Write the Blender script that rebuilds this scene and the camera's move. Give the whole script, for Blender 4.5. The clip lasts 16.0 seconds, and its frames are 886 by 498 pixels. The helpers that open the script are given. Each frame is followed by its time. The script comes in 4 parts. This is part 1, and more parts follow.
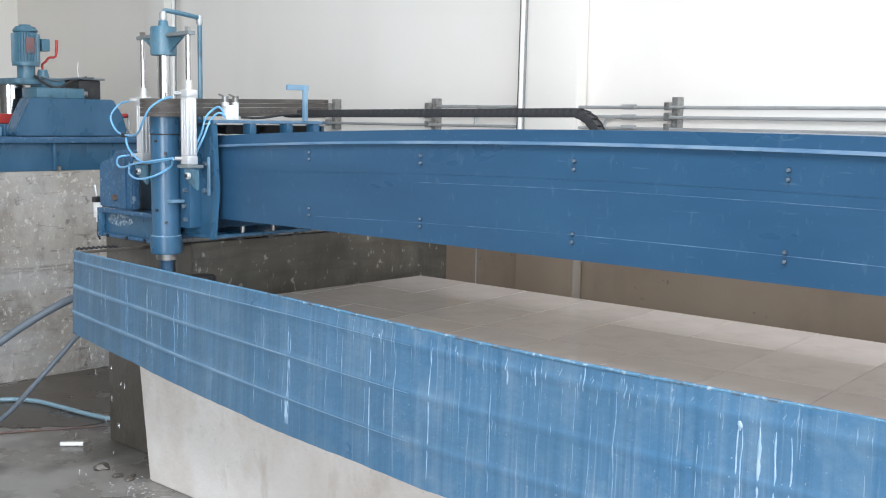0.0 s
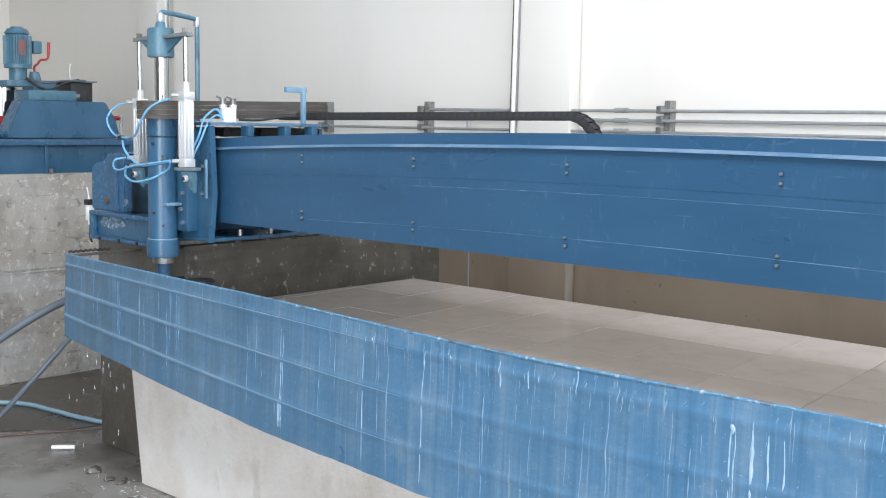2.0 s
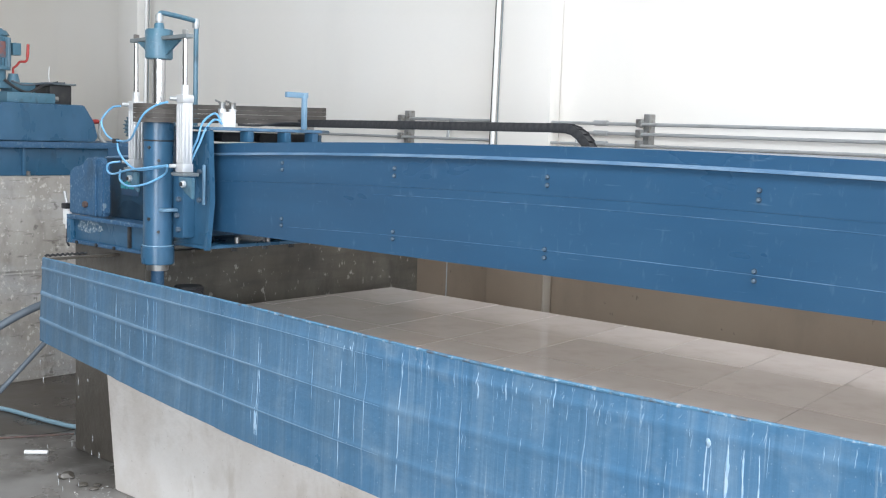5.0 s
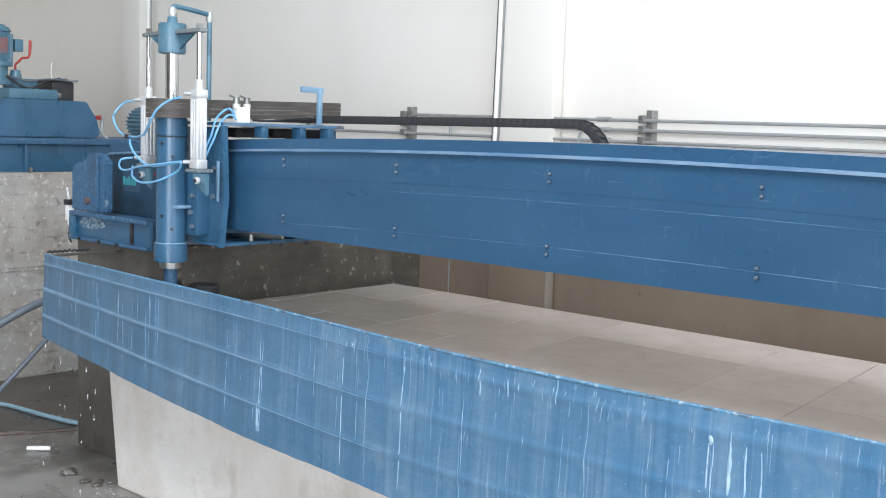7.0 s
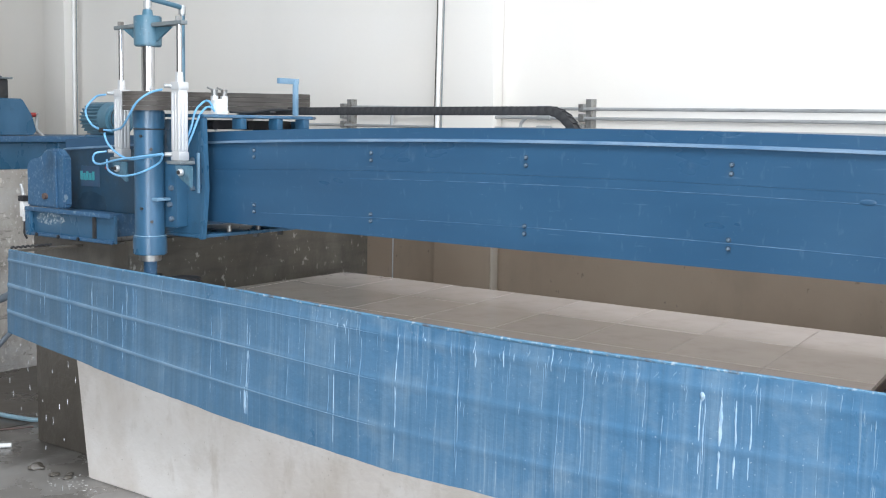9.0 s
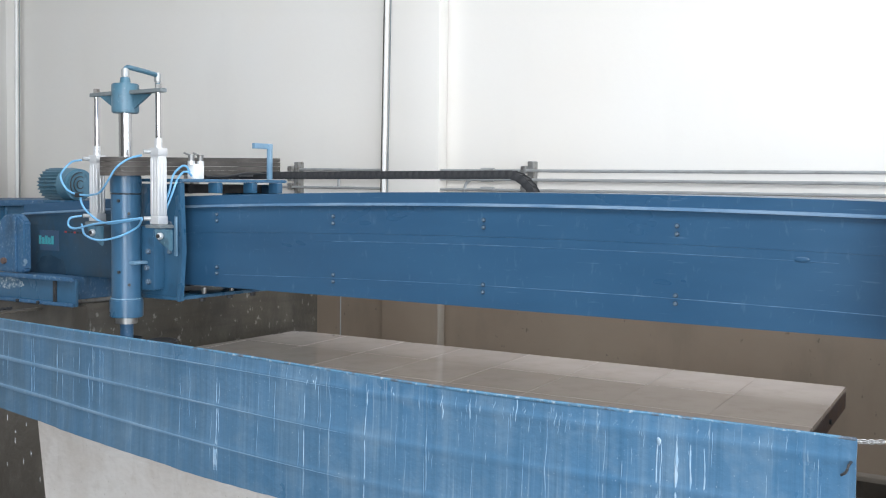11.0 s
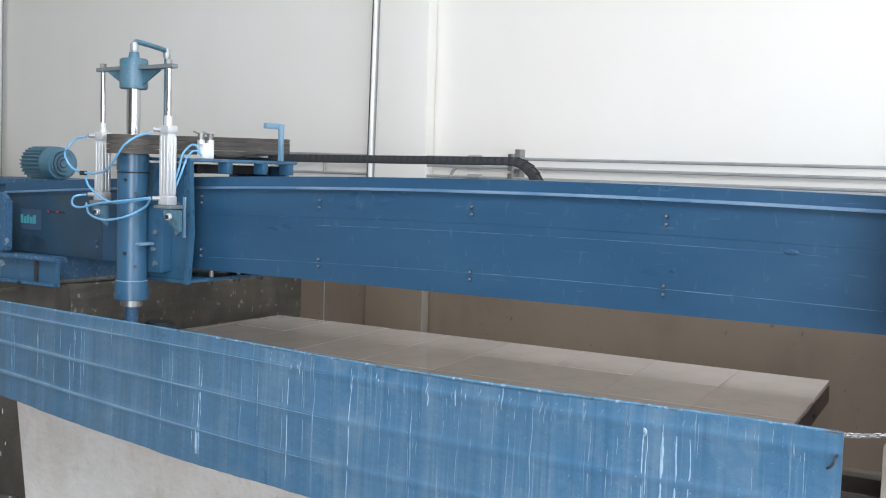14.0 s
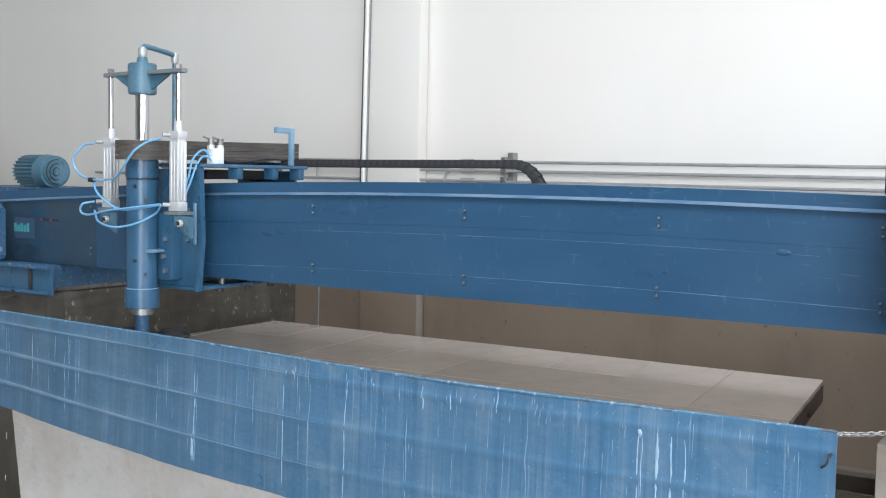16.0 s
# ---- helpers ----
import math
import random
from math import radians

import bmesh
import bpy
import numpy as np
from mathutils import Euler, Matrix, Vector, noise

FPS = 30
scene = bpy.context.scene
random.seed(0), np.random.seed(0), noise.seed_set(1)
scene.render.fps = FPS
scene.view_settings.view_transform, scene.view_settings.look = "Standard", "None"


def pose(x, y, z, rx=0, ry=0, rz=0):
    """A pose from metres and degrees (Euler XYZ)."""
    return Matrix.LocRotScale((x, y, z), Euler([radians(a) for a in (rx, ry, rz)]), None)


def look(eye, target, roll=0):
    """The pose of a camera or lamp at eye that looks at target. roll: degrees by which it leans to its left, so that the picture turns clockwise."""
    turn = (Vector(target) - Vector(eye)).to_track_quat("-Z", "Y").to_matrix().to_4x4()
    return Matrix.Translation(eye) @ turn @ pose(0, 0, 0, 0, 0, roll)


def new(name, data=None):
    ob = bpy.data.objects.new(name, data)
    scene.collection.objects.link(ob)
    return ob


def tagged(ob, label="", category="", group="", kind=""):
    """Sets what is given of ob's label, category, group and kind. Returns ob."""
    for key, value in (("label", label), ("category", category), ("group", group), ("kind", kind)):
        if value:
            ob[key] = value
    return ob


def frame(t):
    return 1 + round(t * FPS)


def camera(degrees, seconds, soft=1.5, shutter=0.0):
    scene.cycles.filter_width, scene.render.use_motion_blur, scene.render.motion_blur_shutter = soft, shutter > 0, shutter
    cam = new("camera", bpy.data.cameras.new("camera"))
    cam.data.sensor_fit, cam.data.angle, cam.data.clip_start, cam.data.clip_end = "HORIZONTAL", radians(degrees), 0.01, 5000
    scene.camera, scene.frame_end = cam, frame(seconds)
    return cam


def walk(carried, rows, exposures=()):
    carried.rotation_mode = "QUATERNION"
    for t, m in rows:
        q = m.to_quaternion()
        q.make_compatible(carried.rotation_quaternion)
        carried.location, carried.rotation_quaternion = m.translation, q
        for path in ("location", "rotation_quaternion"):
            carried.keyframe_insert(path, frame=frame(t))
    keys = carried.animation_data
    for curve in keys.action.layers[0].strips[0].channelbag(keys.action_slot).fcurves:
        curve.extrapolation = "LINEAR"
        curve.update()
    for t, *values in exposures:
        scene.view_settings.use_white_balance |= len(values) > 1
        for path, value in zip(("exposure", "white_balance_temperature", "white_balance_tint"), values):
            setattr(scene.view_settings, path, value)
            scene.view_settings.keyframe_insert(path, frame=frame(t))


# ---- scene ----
cam = camera(43.5, 16.0, soft=1.1)

PATH = [
    (0, (1.987, -2.687, 1.484), (0.625, -1.24, 1.257), 0.8),
    (0.5, (1.98, -2.697, 1.484), (0.623, -1.244, 1.26), 1.0),
    (1, (1.982, -2.691, 1.483), (0.622, -1.241, 1.26), 0.9),
    (1.5, (1.985, -2.694, 1.484), (0.632, -1.238, 1.263), 0.9),
    (2, (1.985, -2.689, 1.486), (0.633, -1.232, 1.264), 0.9),
    (2.5, (1.983, -2.697, 1.486), (0.635, -1.237, 1.263), 1.1),
    (3, (1.985, -2.69, 1.49), (0.645, -1.223, 1.267), 1.1),
    (3.5, (1.983, -2.693, 1.488), (0.65, -1.22, 1.265), 1.4),
    (4, (1.982, -2.695, 1.494), (0.663, -1.207, 1.282), 1.8),
    (6.5, (1.987, -2.706, 1.492), (0.66, -1.224, 1.286), 2.0),
    (7, (1.982, -2.696, 1.495), (0.657, -1.214, 1.281), 1.9),
    (7.5, (1.978, -2.7, 1.496), (0.656, -1.213, 1.29), 2.0),
    (8, (1.977, -2.705, 1.495), (0.659, -1.213, 1.297), 2.2),
    (8.2, (1.965, -2.721, 1.494), (0.652, -1.225, 1.296), 2.7),
    (8.5, (1.936, -2.79, 1.474), (0.644, -1.277, 1.269), 2.8),
    (8.7, (1.901, -2.894, 1.458), (0.674, -1.327, 1.263), 1.6),
    (9, (1.881, -2.998, 1.465), (0.701, -1.398, 1.247), 1.0),
    (9.2, (1.914, -3.062, 1.464), (0.758, -1.438, 1.302), 1.3),
    (9.5, (1.964, -3.101, 1.49), (0.817, -1.471, 1.331), 1.8),
    (9.7, (1.979, -3.126, 1.481), (0.834, -1.495, 1.315), 1.8),
    (10, (1.953, -3.188, 1.489), (0.848, -1.527, 1.358), 0.4),
    (10.2, (1.927, -3.214, 1.497), (0.838, -1.541, 1.379), 0.1),
    (12.5, (1.873, -3.23, 1.48), (0.82, -1.535, 1.356), 1.5),
    (13, (1.865, -3.219, 1.485), (0.811, -1.525, 1.344), 1.8),
    (13.5, (1.867, -3.213, 1.487), (0.813, -1.519, 1.344), 1.8),
    (14, (1.864, -3.213, 1.485), (0.817, -1.515, 1.348), 1.7),
    (14.5, (1.864, -3.217, 1.485), (0.82, -1.517, 1.352), 1.7),
    (15, (1.867, -3.22, 1.485), (0.823, -1.519, 1.356), 1.4),
    (15.5, (1.869, -3.223, 1.486), (0.822, -1.523, 1.36), 1.2),
    (16, (1.87, -3.218, 1.486), (0.831, -1.514, 1.356), 1.1),
]
walk(cam, [(t, look(eye, target, roll)) for t, eye, target, roll in PATH],
     exposures=[(0, 0.0), (8.3, 0.0), (10.2, -0.07), (12.3, -0.31), (16, -0.31)])


# ---------------- world and light ----------------
world = bpy.data.worlds.new("world")
scene.world = world
world.use_nodes = True
_wn = world.node_tree.nodes
_sky = _wn.new("ShaderNodeTexSky")
_sky.sky_type = "NISHITA"
_sky.sun_disc = False
_sky.sun_elevation, _sky.sun_rotation = radians(48), radians(120)
world.node_tree.links.new(_sky.outputs[0], _wn["Background"].inputs[0])
_wn["Background"].inputs[1].default_value = 0.12


def area_lamp(name, eye, target, w, h, power, colour):
    data = bpy.data.lights.new(name, "AREA")
    data.shape, data.size, data.size_y, data.energy, data.color = "RECTANGLE", w, h, power, colour
    ob = new(name, data)
    ob.matrix_world = look(eye, target)
    return ob


# daylight through the hall door behind the camera, the side door and the high window bands
area_lamp("door_daylight", (5.7, -8.9, 2.2), (5.7, 0, 2.2), 6.0, 4.2, 1110, (0.88, 0.93, 1.0))
area_lamp("side_daylight", (8.9, -2.0, 2.4), (0, -2.0, 2.4), 5.6, 4.0, 480, (0.80, 0.89, 1.0))
area_lamp("skylight_daylight", (1.5, -2.6, 5.42), (1.5, -2.6, 0), 7.0, 2.2, 500, (0.865, 0.92, 1.0))

# ---------------- materials ----------------


def mat(name, base, rough=0.5, metal=0.0, tints=(), bump=0.0, bump_scale=60.0, coat=0.0, rough_var=0.0):
    """base colour with layers: tints is a list of (colour, scale xyz, lo, hi, amount, detail)."""
    m = bpy.data.materials.new(name)
    m.use_nodes = True
    nt = m.node_tree
    bsdf = nt.nodes["Principled BSDF"]
    bsdf.inputs["Roughness"].default_value = rough
    bsdf.inputs["Metallic"].default_value = metal
    bsdf.inputs["Coat Weight"].default_value = coat
    co = nt.nodes.new("ShaderNodeTexCoord")
    col = nt.nodes.new("ShaderNodeRGB")
    col.outputs[0].default_value = (*base, 1)
    out = col.outputs[0]
    for i, (c, sc, lo, hi, amount, detail) in enumerate(tints):
        mp = nt.nodes.new("ShaderNodeMapping")
        mp.inputs["Scale"].default_value = sc
        mp.inputs["Location"].default_value = (3.7 * i, 1.3 * i, 2.1 * i)
        nt.links.new(co.outputs["Object"], mp.inputs[0])
        nz = nt.nodes.new("ShaderNodeTexNoise")
        nz.inputs["Scale"].default_value = 1.0
        nz.inputs["Detail"].default_value = detail
        nz.inputs["Roughness"].default_value = 0.6
        nt.links.new(mp.outputs[0], nz.inputs["Vector"])
        mr = nt.nodes.new("ShaderNodeMapRange")
        mr.inputs["From Min"].default_value, mr.inputs["From Max"].default_value = lo, hi
        mr.inputs["To Max"].default_value = amount
        nt.links.new(nz.outputs[0], mr.inputs[0])
        mx = nt.nodes.new("ShaderNodeMix")
        mx.data_type = "RGBA"
        nt.links.new(mr.outputs[0], mx.inputs["Factor"])
        nt.links.new(out, mx.inputs["A"])
        mx.inputs["B"].default_value = (*c, 1)
        out = mx.outputs["Result"]
        if i == 0 and rough_var:
            r2 = nt.nodes.new("ShaderNodeMapRange")
            r2.inputs["From Min"].default_value, r2.inputs["From Max"].default_value = 0.3, 0.7
            r2.inputs["To Min"].default_value, r2.inputs["To Max"].default_value = rough - rough_var, rough + rough_var
            nt.links.new(nz.outputs[0], r2.inputs[0])
            nt.links.new(r2.outputs[0], bsdf.inputs["Roughness"])
    nt.links.new(out, bsdf.inputs["Base Color"])
    if bump:
        nz = nt.nodes.new("ShaderNodeTexNoise")
        nz.inputs["Scale"].default_value = bump_scale
        nz.inputs["Detail"].default_value = 6
        nt.links.new(co.outputs["Object"], nz.inputs["Vector"])
        bp = nt.nodes.new("ShaderNodeBump")
        bp.inputs["Strength"].default_value = bump
        bp.inputs["Distance"].default_value = 0.01
        nt.links.new(nz.outputs[0], bp.inputs["Height"])
        nt.links.new(bp.outputs[0], bsdf.inputs["Normal"])
    return m


CHALK = (0.62, 0.68, 0.72)
M_BEAM = mat("beam_blue_paint", (0.0225, 0.0730, 0.141), 0.33, tints=[
    ((0.033, 0.102, 0.185), (1.2, 3, 3), 0.45, 0.75, 0.5, 4), ((0.012, 0.047, 0.095), (0.7, 2, 5), 0.5, 0.8, 0.45, 3),
    (CHALK, (150, 150, 130), 0.735, 0.78, 0.55, 3), ((0.10, 0.17, 0.25), (40, 40, 14), 0.60, 0.72, 0.35, 7), ((0.16, 0.24, 0.33), (7, 7, 90), 0.66, 0.73, 0.22, 4)], bump=0.05, bump_scale=30, rough_var=0.1)
M_BLUE = mat("machine_blue_paint", (0.030, 0.098, 0.174), 0.30, tints=[
    ((0.065, 0.15, 0.255), (6, 6, 3), 0.48, 0.75, 0.5, 4), ((0.02, 0.05, 0.09), (14, 14, 9), 0.6, 0.75, 0.5, 5)], bump=0.06, bump_scale=70, rough_var=0.1)
M_BLUE_WORN = mat("worn_blue_paint", (0.034, 0.10, 0.19), 0.55, tints=[
    ((0.24, 0.32, 0.38), (90, 90, 70), 0.54, 0.68, 0.36, 5), ((0.36, 0.42, 0.46), (24, 24, 20), 0.62, 0.67, 0.5, 8), ((0.03, 0.05, 0.07), (8, 8, 5), 0.55, 0.75, 0.6, 4)], bump=0.15, bump_scale=60)
M_TEAL = mat("grey_blue_paint", (0.058, 0.148, 0.205), 0.4, tints=[((0.11, 0.20, 0.265), (8, 8, 8), 0.42, 0.66, 0.6, 5),
    ((0.03, 0.05, 0.07), (25, 25, 14), 0.56, 0.7, 0.6, 4), ((0.26, 0.33, 0.38), (50, 50, 50), 0.64, 0.72, 0.5, 3)], bump=0.06)
M_GUARD = mat("chalky_blue_sheet", (0.057, 0.148, 0.257), 0.36, tints=[
    ((0.100, 0.185, 0.275), (2.2, 0, 1.6), 0.38, 0.66, 0.7, 5), ((0.18, 0.265, 0.34), (9, 0, 9), 0.52, 0.70, 0.45, 8), ((0.19, 0.28, 0.36), (26, 0, 1.3), 0.48, 0.70, 0.36, 6),
    ((0.30, 0.385, 0.45), (130, 0, 2.4), 0.58, 0.73, 0.5, 6), ((0.030, 0.092, 0.165), (60, 0, 1.1), 0.50, 0.70, 0.45, 4), ((0.42, 0.50, 0.56), (190, 0, 2.6), 0.66, 0.75, 0.5, 6),
    ((0.55, 0.62, 0.67), (170, 0, 130), 0.665, 0.73, 0.6, 4), ((0.036, 0.108, 0.190), (1.1, 0, 4), 0.46, 0.72, 0.5, 4)], bump=0.16, bump_scale=45, rough_var=0.12)
# streaky grey film, stronger towards the spindle's end: the light's falloff painted in
_nt = M_GUARD.node_tree
_bs = _nt.nodes["Principled BSDF"]
_co = _nt.nodes.new("ShaderNodeTexCoord")
_sep = _nt.nodes.new("ShaderNodeSeparateXYZ")
_nt.links.new(_co.outputs["Object"], _sep.inputs[0])
_mr = _nt.nodes.new("ShaderNodeMapRange")
_mr.inputs["From Min"].default_value, _mr.inputs["From Max"].default_value = 0.2, -2.0
_mr.inputs["To Max"].default_value = 0.75
_nt.links.new(_sep.outputs["X"], _mr.inputs[0])
_mp = _nt.nodes.new("ShaderNodeMapping")
_mp.inputs["Scale"].default_value = (16, 0, 2.0)
_nt.links.new(_co.outputs["Object"], _mp.inputs[0])
_nz = _nt.nodes.new("ShaderNodeTexNoise")
_nz.inputs["Scale"].default_value, _nz.inputs["Detail"].default_value = 1.0, 7
_nt.links.new(_mp.outputs[0], _nz.inputs["Vector"])
_nr = _nt.nodes.new("ShaderNodeMapRange")
_nr.inputs["From Min"].default_value, _nr.inputs["From Max"].default_value = 0.30, 0.60
_nt.links.new(_nz.outputs[0], _nr.inputs[0])
_mul = _nt.nodes.new("ShaderNodeMath")
_mul.operation = "MULTIPLY"
_nt.links.new(_mr.outputs[0], _mul.inputs[0])
_nt.links.new(_nr.outputs[0], _mul.inputs[1])
_mx = _nt.nodes.new("ShaderNodeMix")
_mx.data_type = "RGBA"
_nt.links.new(_mul.outputs[0], _mx.inputs["Factor"])
_nt.links.new(_bs.inputs["Base Color"].links[0].from_socket, _mx.inputs["A"])
_mx.inputs["B"].default_value = (0.054, 0.102, 0.148, 1)
_nt.links.new(_mx.outputs["Result"], _bs.inputs["Base Color"])
M_CRUST = mat("limescale_crust", (0.075, 0.185, 0.285), 0.6, tints=[((0.42, 0.47, 0.51), (70, 50, 50), 0.56, 0.68, 0.7, 6), ((0.07, 0.07, 0.08), (15, 15, 15), 0.56, 0.66, 0.8, 3)], bump=0.5, bump_scale=90)
M_DRIP_THIN = mat("thin_lime_streak", (0.19, 0.285, 0.37), 0.8, tints=[((0.10, 0.195, 0.30), (70, 70, 30), 0.38, 0.58, 0.95, 4)])
M_DRIP = mat("dried_lime_drip", (0.30, 0.40, 0.49), 0.8, tints=[((0.20, 0.33, 0.46), (60, 60, 25), 0.42, 0.62, 0.9, 4)])
M_CONC = mat("weathered_concrete", (0.315, 0.292, 0.26), 0.85, tints=[
    ((0.46, 0.44, 0.41), (1.7, 1.7, 1.0), 0.42, 0.60, 0.9, 6), ((0.16, 0.145, 0.125), (3.2, 3.2, 2.0), 0.48, 0.66, 0.85, 7),
    ((0.46, 0.47, 0.48), (0.9, 0.9, 2.8), 0.50, 0.68, 0.7, 6), ((0.12, 0.11, 0.10), (15, 15, 15), 0.61, 0.69, 0.7, 5),
    ((0.62, 0.59, 0.55), (36, 36, 30), 0.58, 0.68, 0.7, 4), ((0.12, 0.105, 0.09), (5, 5, 30), 0.62, 0.70, 0.6, 3)], bump=1.0, bump_scale=20)
M_CONC_LIGHT = mat("pale_concrete", (0.62, 0.575, 0.535), 0.8, tints=[
    ((0.67, 0.645, 0.615), (1.6, 1.6, 1.6), 0.4, 0.60, 0.9, 5), ((0.47, 0.415, 0.355), (2.4, 2.4, 1.6), 0.46, 0.70, 0.75, 8),
    ((0.42, 0.365, 0.305), (12, 12, 5), 0.56, 0.72, 0.45, 7), ((0.33, 0.29, 0.25), (75, 75, 75), 0.67, 0.73, 0.6, 4)], bump=0.45, bump_scale=24)
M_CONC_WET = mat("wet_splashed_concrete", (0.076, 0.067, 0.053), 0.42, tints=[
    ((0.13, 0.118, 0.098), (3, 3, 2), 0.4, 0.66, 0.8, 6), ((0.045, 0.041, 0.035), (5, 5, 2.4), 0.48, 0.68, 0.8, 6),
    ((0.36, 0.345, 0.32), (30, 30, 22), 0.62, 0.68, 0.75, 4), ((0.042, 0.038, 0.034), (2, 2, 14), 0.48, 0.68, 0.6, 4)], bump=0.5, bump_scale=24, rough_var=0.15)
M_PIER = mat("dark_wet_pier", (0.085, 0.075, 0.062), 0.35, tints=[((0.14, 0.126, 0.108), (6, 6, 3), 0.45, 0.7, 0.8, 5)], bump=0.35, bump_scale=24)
M_FLOOR = mat("wet_concrete_floor", (0.18, 0.168, 0.152), 0.30, tints=[
    ((0.30, 0.288, 0.272), (1.5, 1.5, 1.5), 0.46, 0.62, 0.9, 6), ((0.085, 0.077, 0.068), (1.7, 1.7, 1.7), 0.50, 0.62, 0.9, 6),
    ((0.36, 0.345, 0.33), (11, 11, 11), 0.62, 0.74, 0.5, 5)], bump=0.14, bump_scale=12, rough_var=0.25)
M_WALL = mat("white_wall_paint", (0.775, 0.735, 0.675), 0.8, tints=[
    ((0.785, 0.77, 0.735), (0.5, 0.5, 0.5), 0.4, 0.65, 0.7, 3), ((0.66, 0.64, 0.60), (1.3, 1.3, 0.35), 0.55, 0.8, 0.4, 4)], bump=0.12, bump_scale=18)
# mottled brown, much darker than the wall above
M_WALL_LOW = mat("brown_lower_wall", (0.232, 0.176, 0.128), 0.45, tints=[
    ((0.275, 0.218, 0.163), (1.1, 1.1, 1.1), 0.42, 0.68, 0.8, 5), ((0.15, 0.118, 0.085), (2.2, 2.2, 0.8), 0.52, 0.76, 0.7, 6),
    ((0.10, 0.08, 0.06), (30, 30, 20), 0.69, 0.74, 0.7, 3)], bump=0.12, bump_scale=20)
M_CEIL = mat("ceiling_sheet", (0.30, 0.30, 0.29), 0.9, tints=[((0.22, 0.22, 0.21), (1, 1, 1), 0.45, 0.7, 0.4, 3)])
M_TILE = mat("wet_beige_stone", (0.85, 0.755, 0.705), 0.045, tints=[
    ((0.82, 0.745, 0.70), (3, 3, 3), 0.42, 0.66, 0.6, 5), ((0.60, 0.505, 0.45), (1.3, 1.3, 1.3), 0.48, 0.66, 0.35, 4),
    ((0.62, 0.54, 0.485), (9, 9, 9), 0.5, 0.72, 0.35, 5)], bump=0.020, bump_scale=8, coat=0.9, rough_var=0.025)
M_TILE.node_tree.nodes["Principled BSDF"].inputs["Coat Roughness"].default_value = 0.03
M_TILE.node_tree.nodes["Principled BSDF"].inputs["Coat IOR"].default_value = 1.36
_nt = M_TILE.node_tree
_oi = _nt.nodes.new("ShaderNodeObjectInfo")
_hs = _nt.nodes.new("ShaderNodeHueSaturation")
_mr = _nt.nodes.new("ShaderNodeMapRange")
_mr.inputs["To Min"].default_value, _mr.inputs["To Max"].default_value = 0.94, 1.05
_nt.links.new(_oi.outputs["Random"], _mr.inputs[0])
_nt.links.new(_mr.outputs[0], _hs.inputs["Value"])
_bs = _nt.nodes["Principled BSDF"]
_nt.links.new(_bs.inputs["Base Color"].links[0].from_socket, _hs.inputs["Color"])
_nt.links.new(_hs.outputs[0], _bs.inputs["Base Color"])
M_TABLE = mat("rusty_table_edge", (0.10, 0.070, 0.064), 0.6, tints=[((0.14, 0.08, 0.05), (12, 12, 12), 0.45, 0.65, 0.7, 4)], bump=0.2)
M_ALU = mat("brushed_aluminium", (0.72, 0.725, 0.73), 0.34, 0.55, tints=[((0.65, 0.65, 0.64), (30, 30, 2), 0.5, 0.7, 0.4, 3)])
M_CHROME = mat("chromed_steel", (0.47, 0.47, 0.48), 0.12, 1.0, tints=[((0.5, 0.5, 0.5), (8, 8, 30), 0.55, 0.7, 0.4, 3)])
M_STEEL = mat("dull_steel", (0.34, 0.34, 0.33), 0.4, 0.8, tints=[((0.16, 0.13, 0.11), (30, 30, 30), 0.5, 0.68, 0.7, 4)], bump=0.08)
M_GREYPLATE = mat("grey_steel_plate", (0.22, 0.25, 0.26), 0.5, 0.3, tints=[((0.12, 0.14, 0.15), (14, 14, 14), 0.48, 0.7, 0.6, 4)])
M_BELT = mat("worn_rubber_belt", (0.062, 0.054, 0.047), 0.7, tints=[((0.12, 0.106, 0.092), (9, 9, 40), 0.45, 0.65, 0.7, 4)], bump=0.1)
M_BLACK = mat("black_plastic", (0.022, 0.022, 0.024), 0.5, tints=[((0.06, 0.058, 0.055), (20, 20, 20), 0.5, 0.7, 0.6, 3)])
M_HOSE = mat("sky_blue_hose", (0.16, 0.40, 0.64), 0.3, tints=[((0.26, 0.48, 0.68), (20, 20, 20), 0.5, 0.7, 0.5, 2)])
M_HOSE_GREY = mat("grey_rubber_hose", (0.085, 0.105, 0.125), 0.5, tints=[((0.10, 0.12, 0.14), (12, 12, 12), 0.45, 0.65, 0.6, 3)])
M_HOSE_PALE = mat("pale_blue_hose", (0.19, 0.31, 0.375), 0.45, tints=[((0.22, 0.32, 0.38), (12, 12, 12), 0.45, 0.65, 0.6, 3)])
M_PIPE = mat("galvanised_pipe", (0.42, 0.43, 0.43), 0.42, 0.4, tints=[((0.30, 0.30, 0.29), (14, 14, 14), 0.48, 0.68, 0.6, 3)])
M_WHITEPIPE = mat("white_painted_pipe", (0.82, 0.81, 0.78), 0.45, tints=[((0.66, 0.64, 0.60), (8, 8, 3), 0.5, 0.7, 0.5, 3)])
M_RED = mat("red_paint", (0.40, 0.035, 0.03), 0.45, tints=[((0.22, 0.03, 0.025), (20, 20, 20), 0.5, 0.7, 0.6, 3)])
M_WHITE = mat("white_plastic", (0.78, 0.78, 0.76), 0.4, tints=[((0.6, 0.6, 0.58), (30, 30, 30), 0.5, 0.7, 0.5, 2)])
M_LOGO = mat("teal_print", (0.05, 0.30, 0.33), 0.5, tints=[((0.08, 0.2, 0.26), (40, 40, 40), 0.5, 0.65, 0.5, 2)])
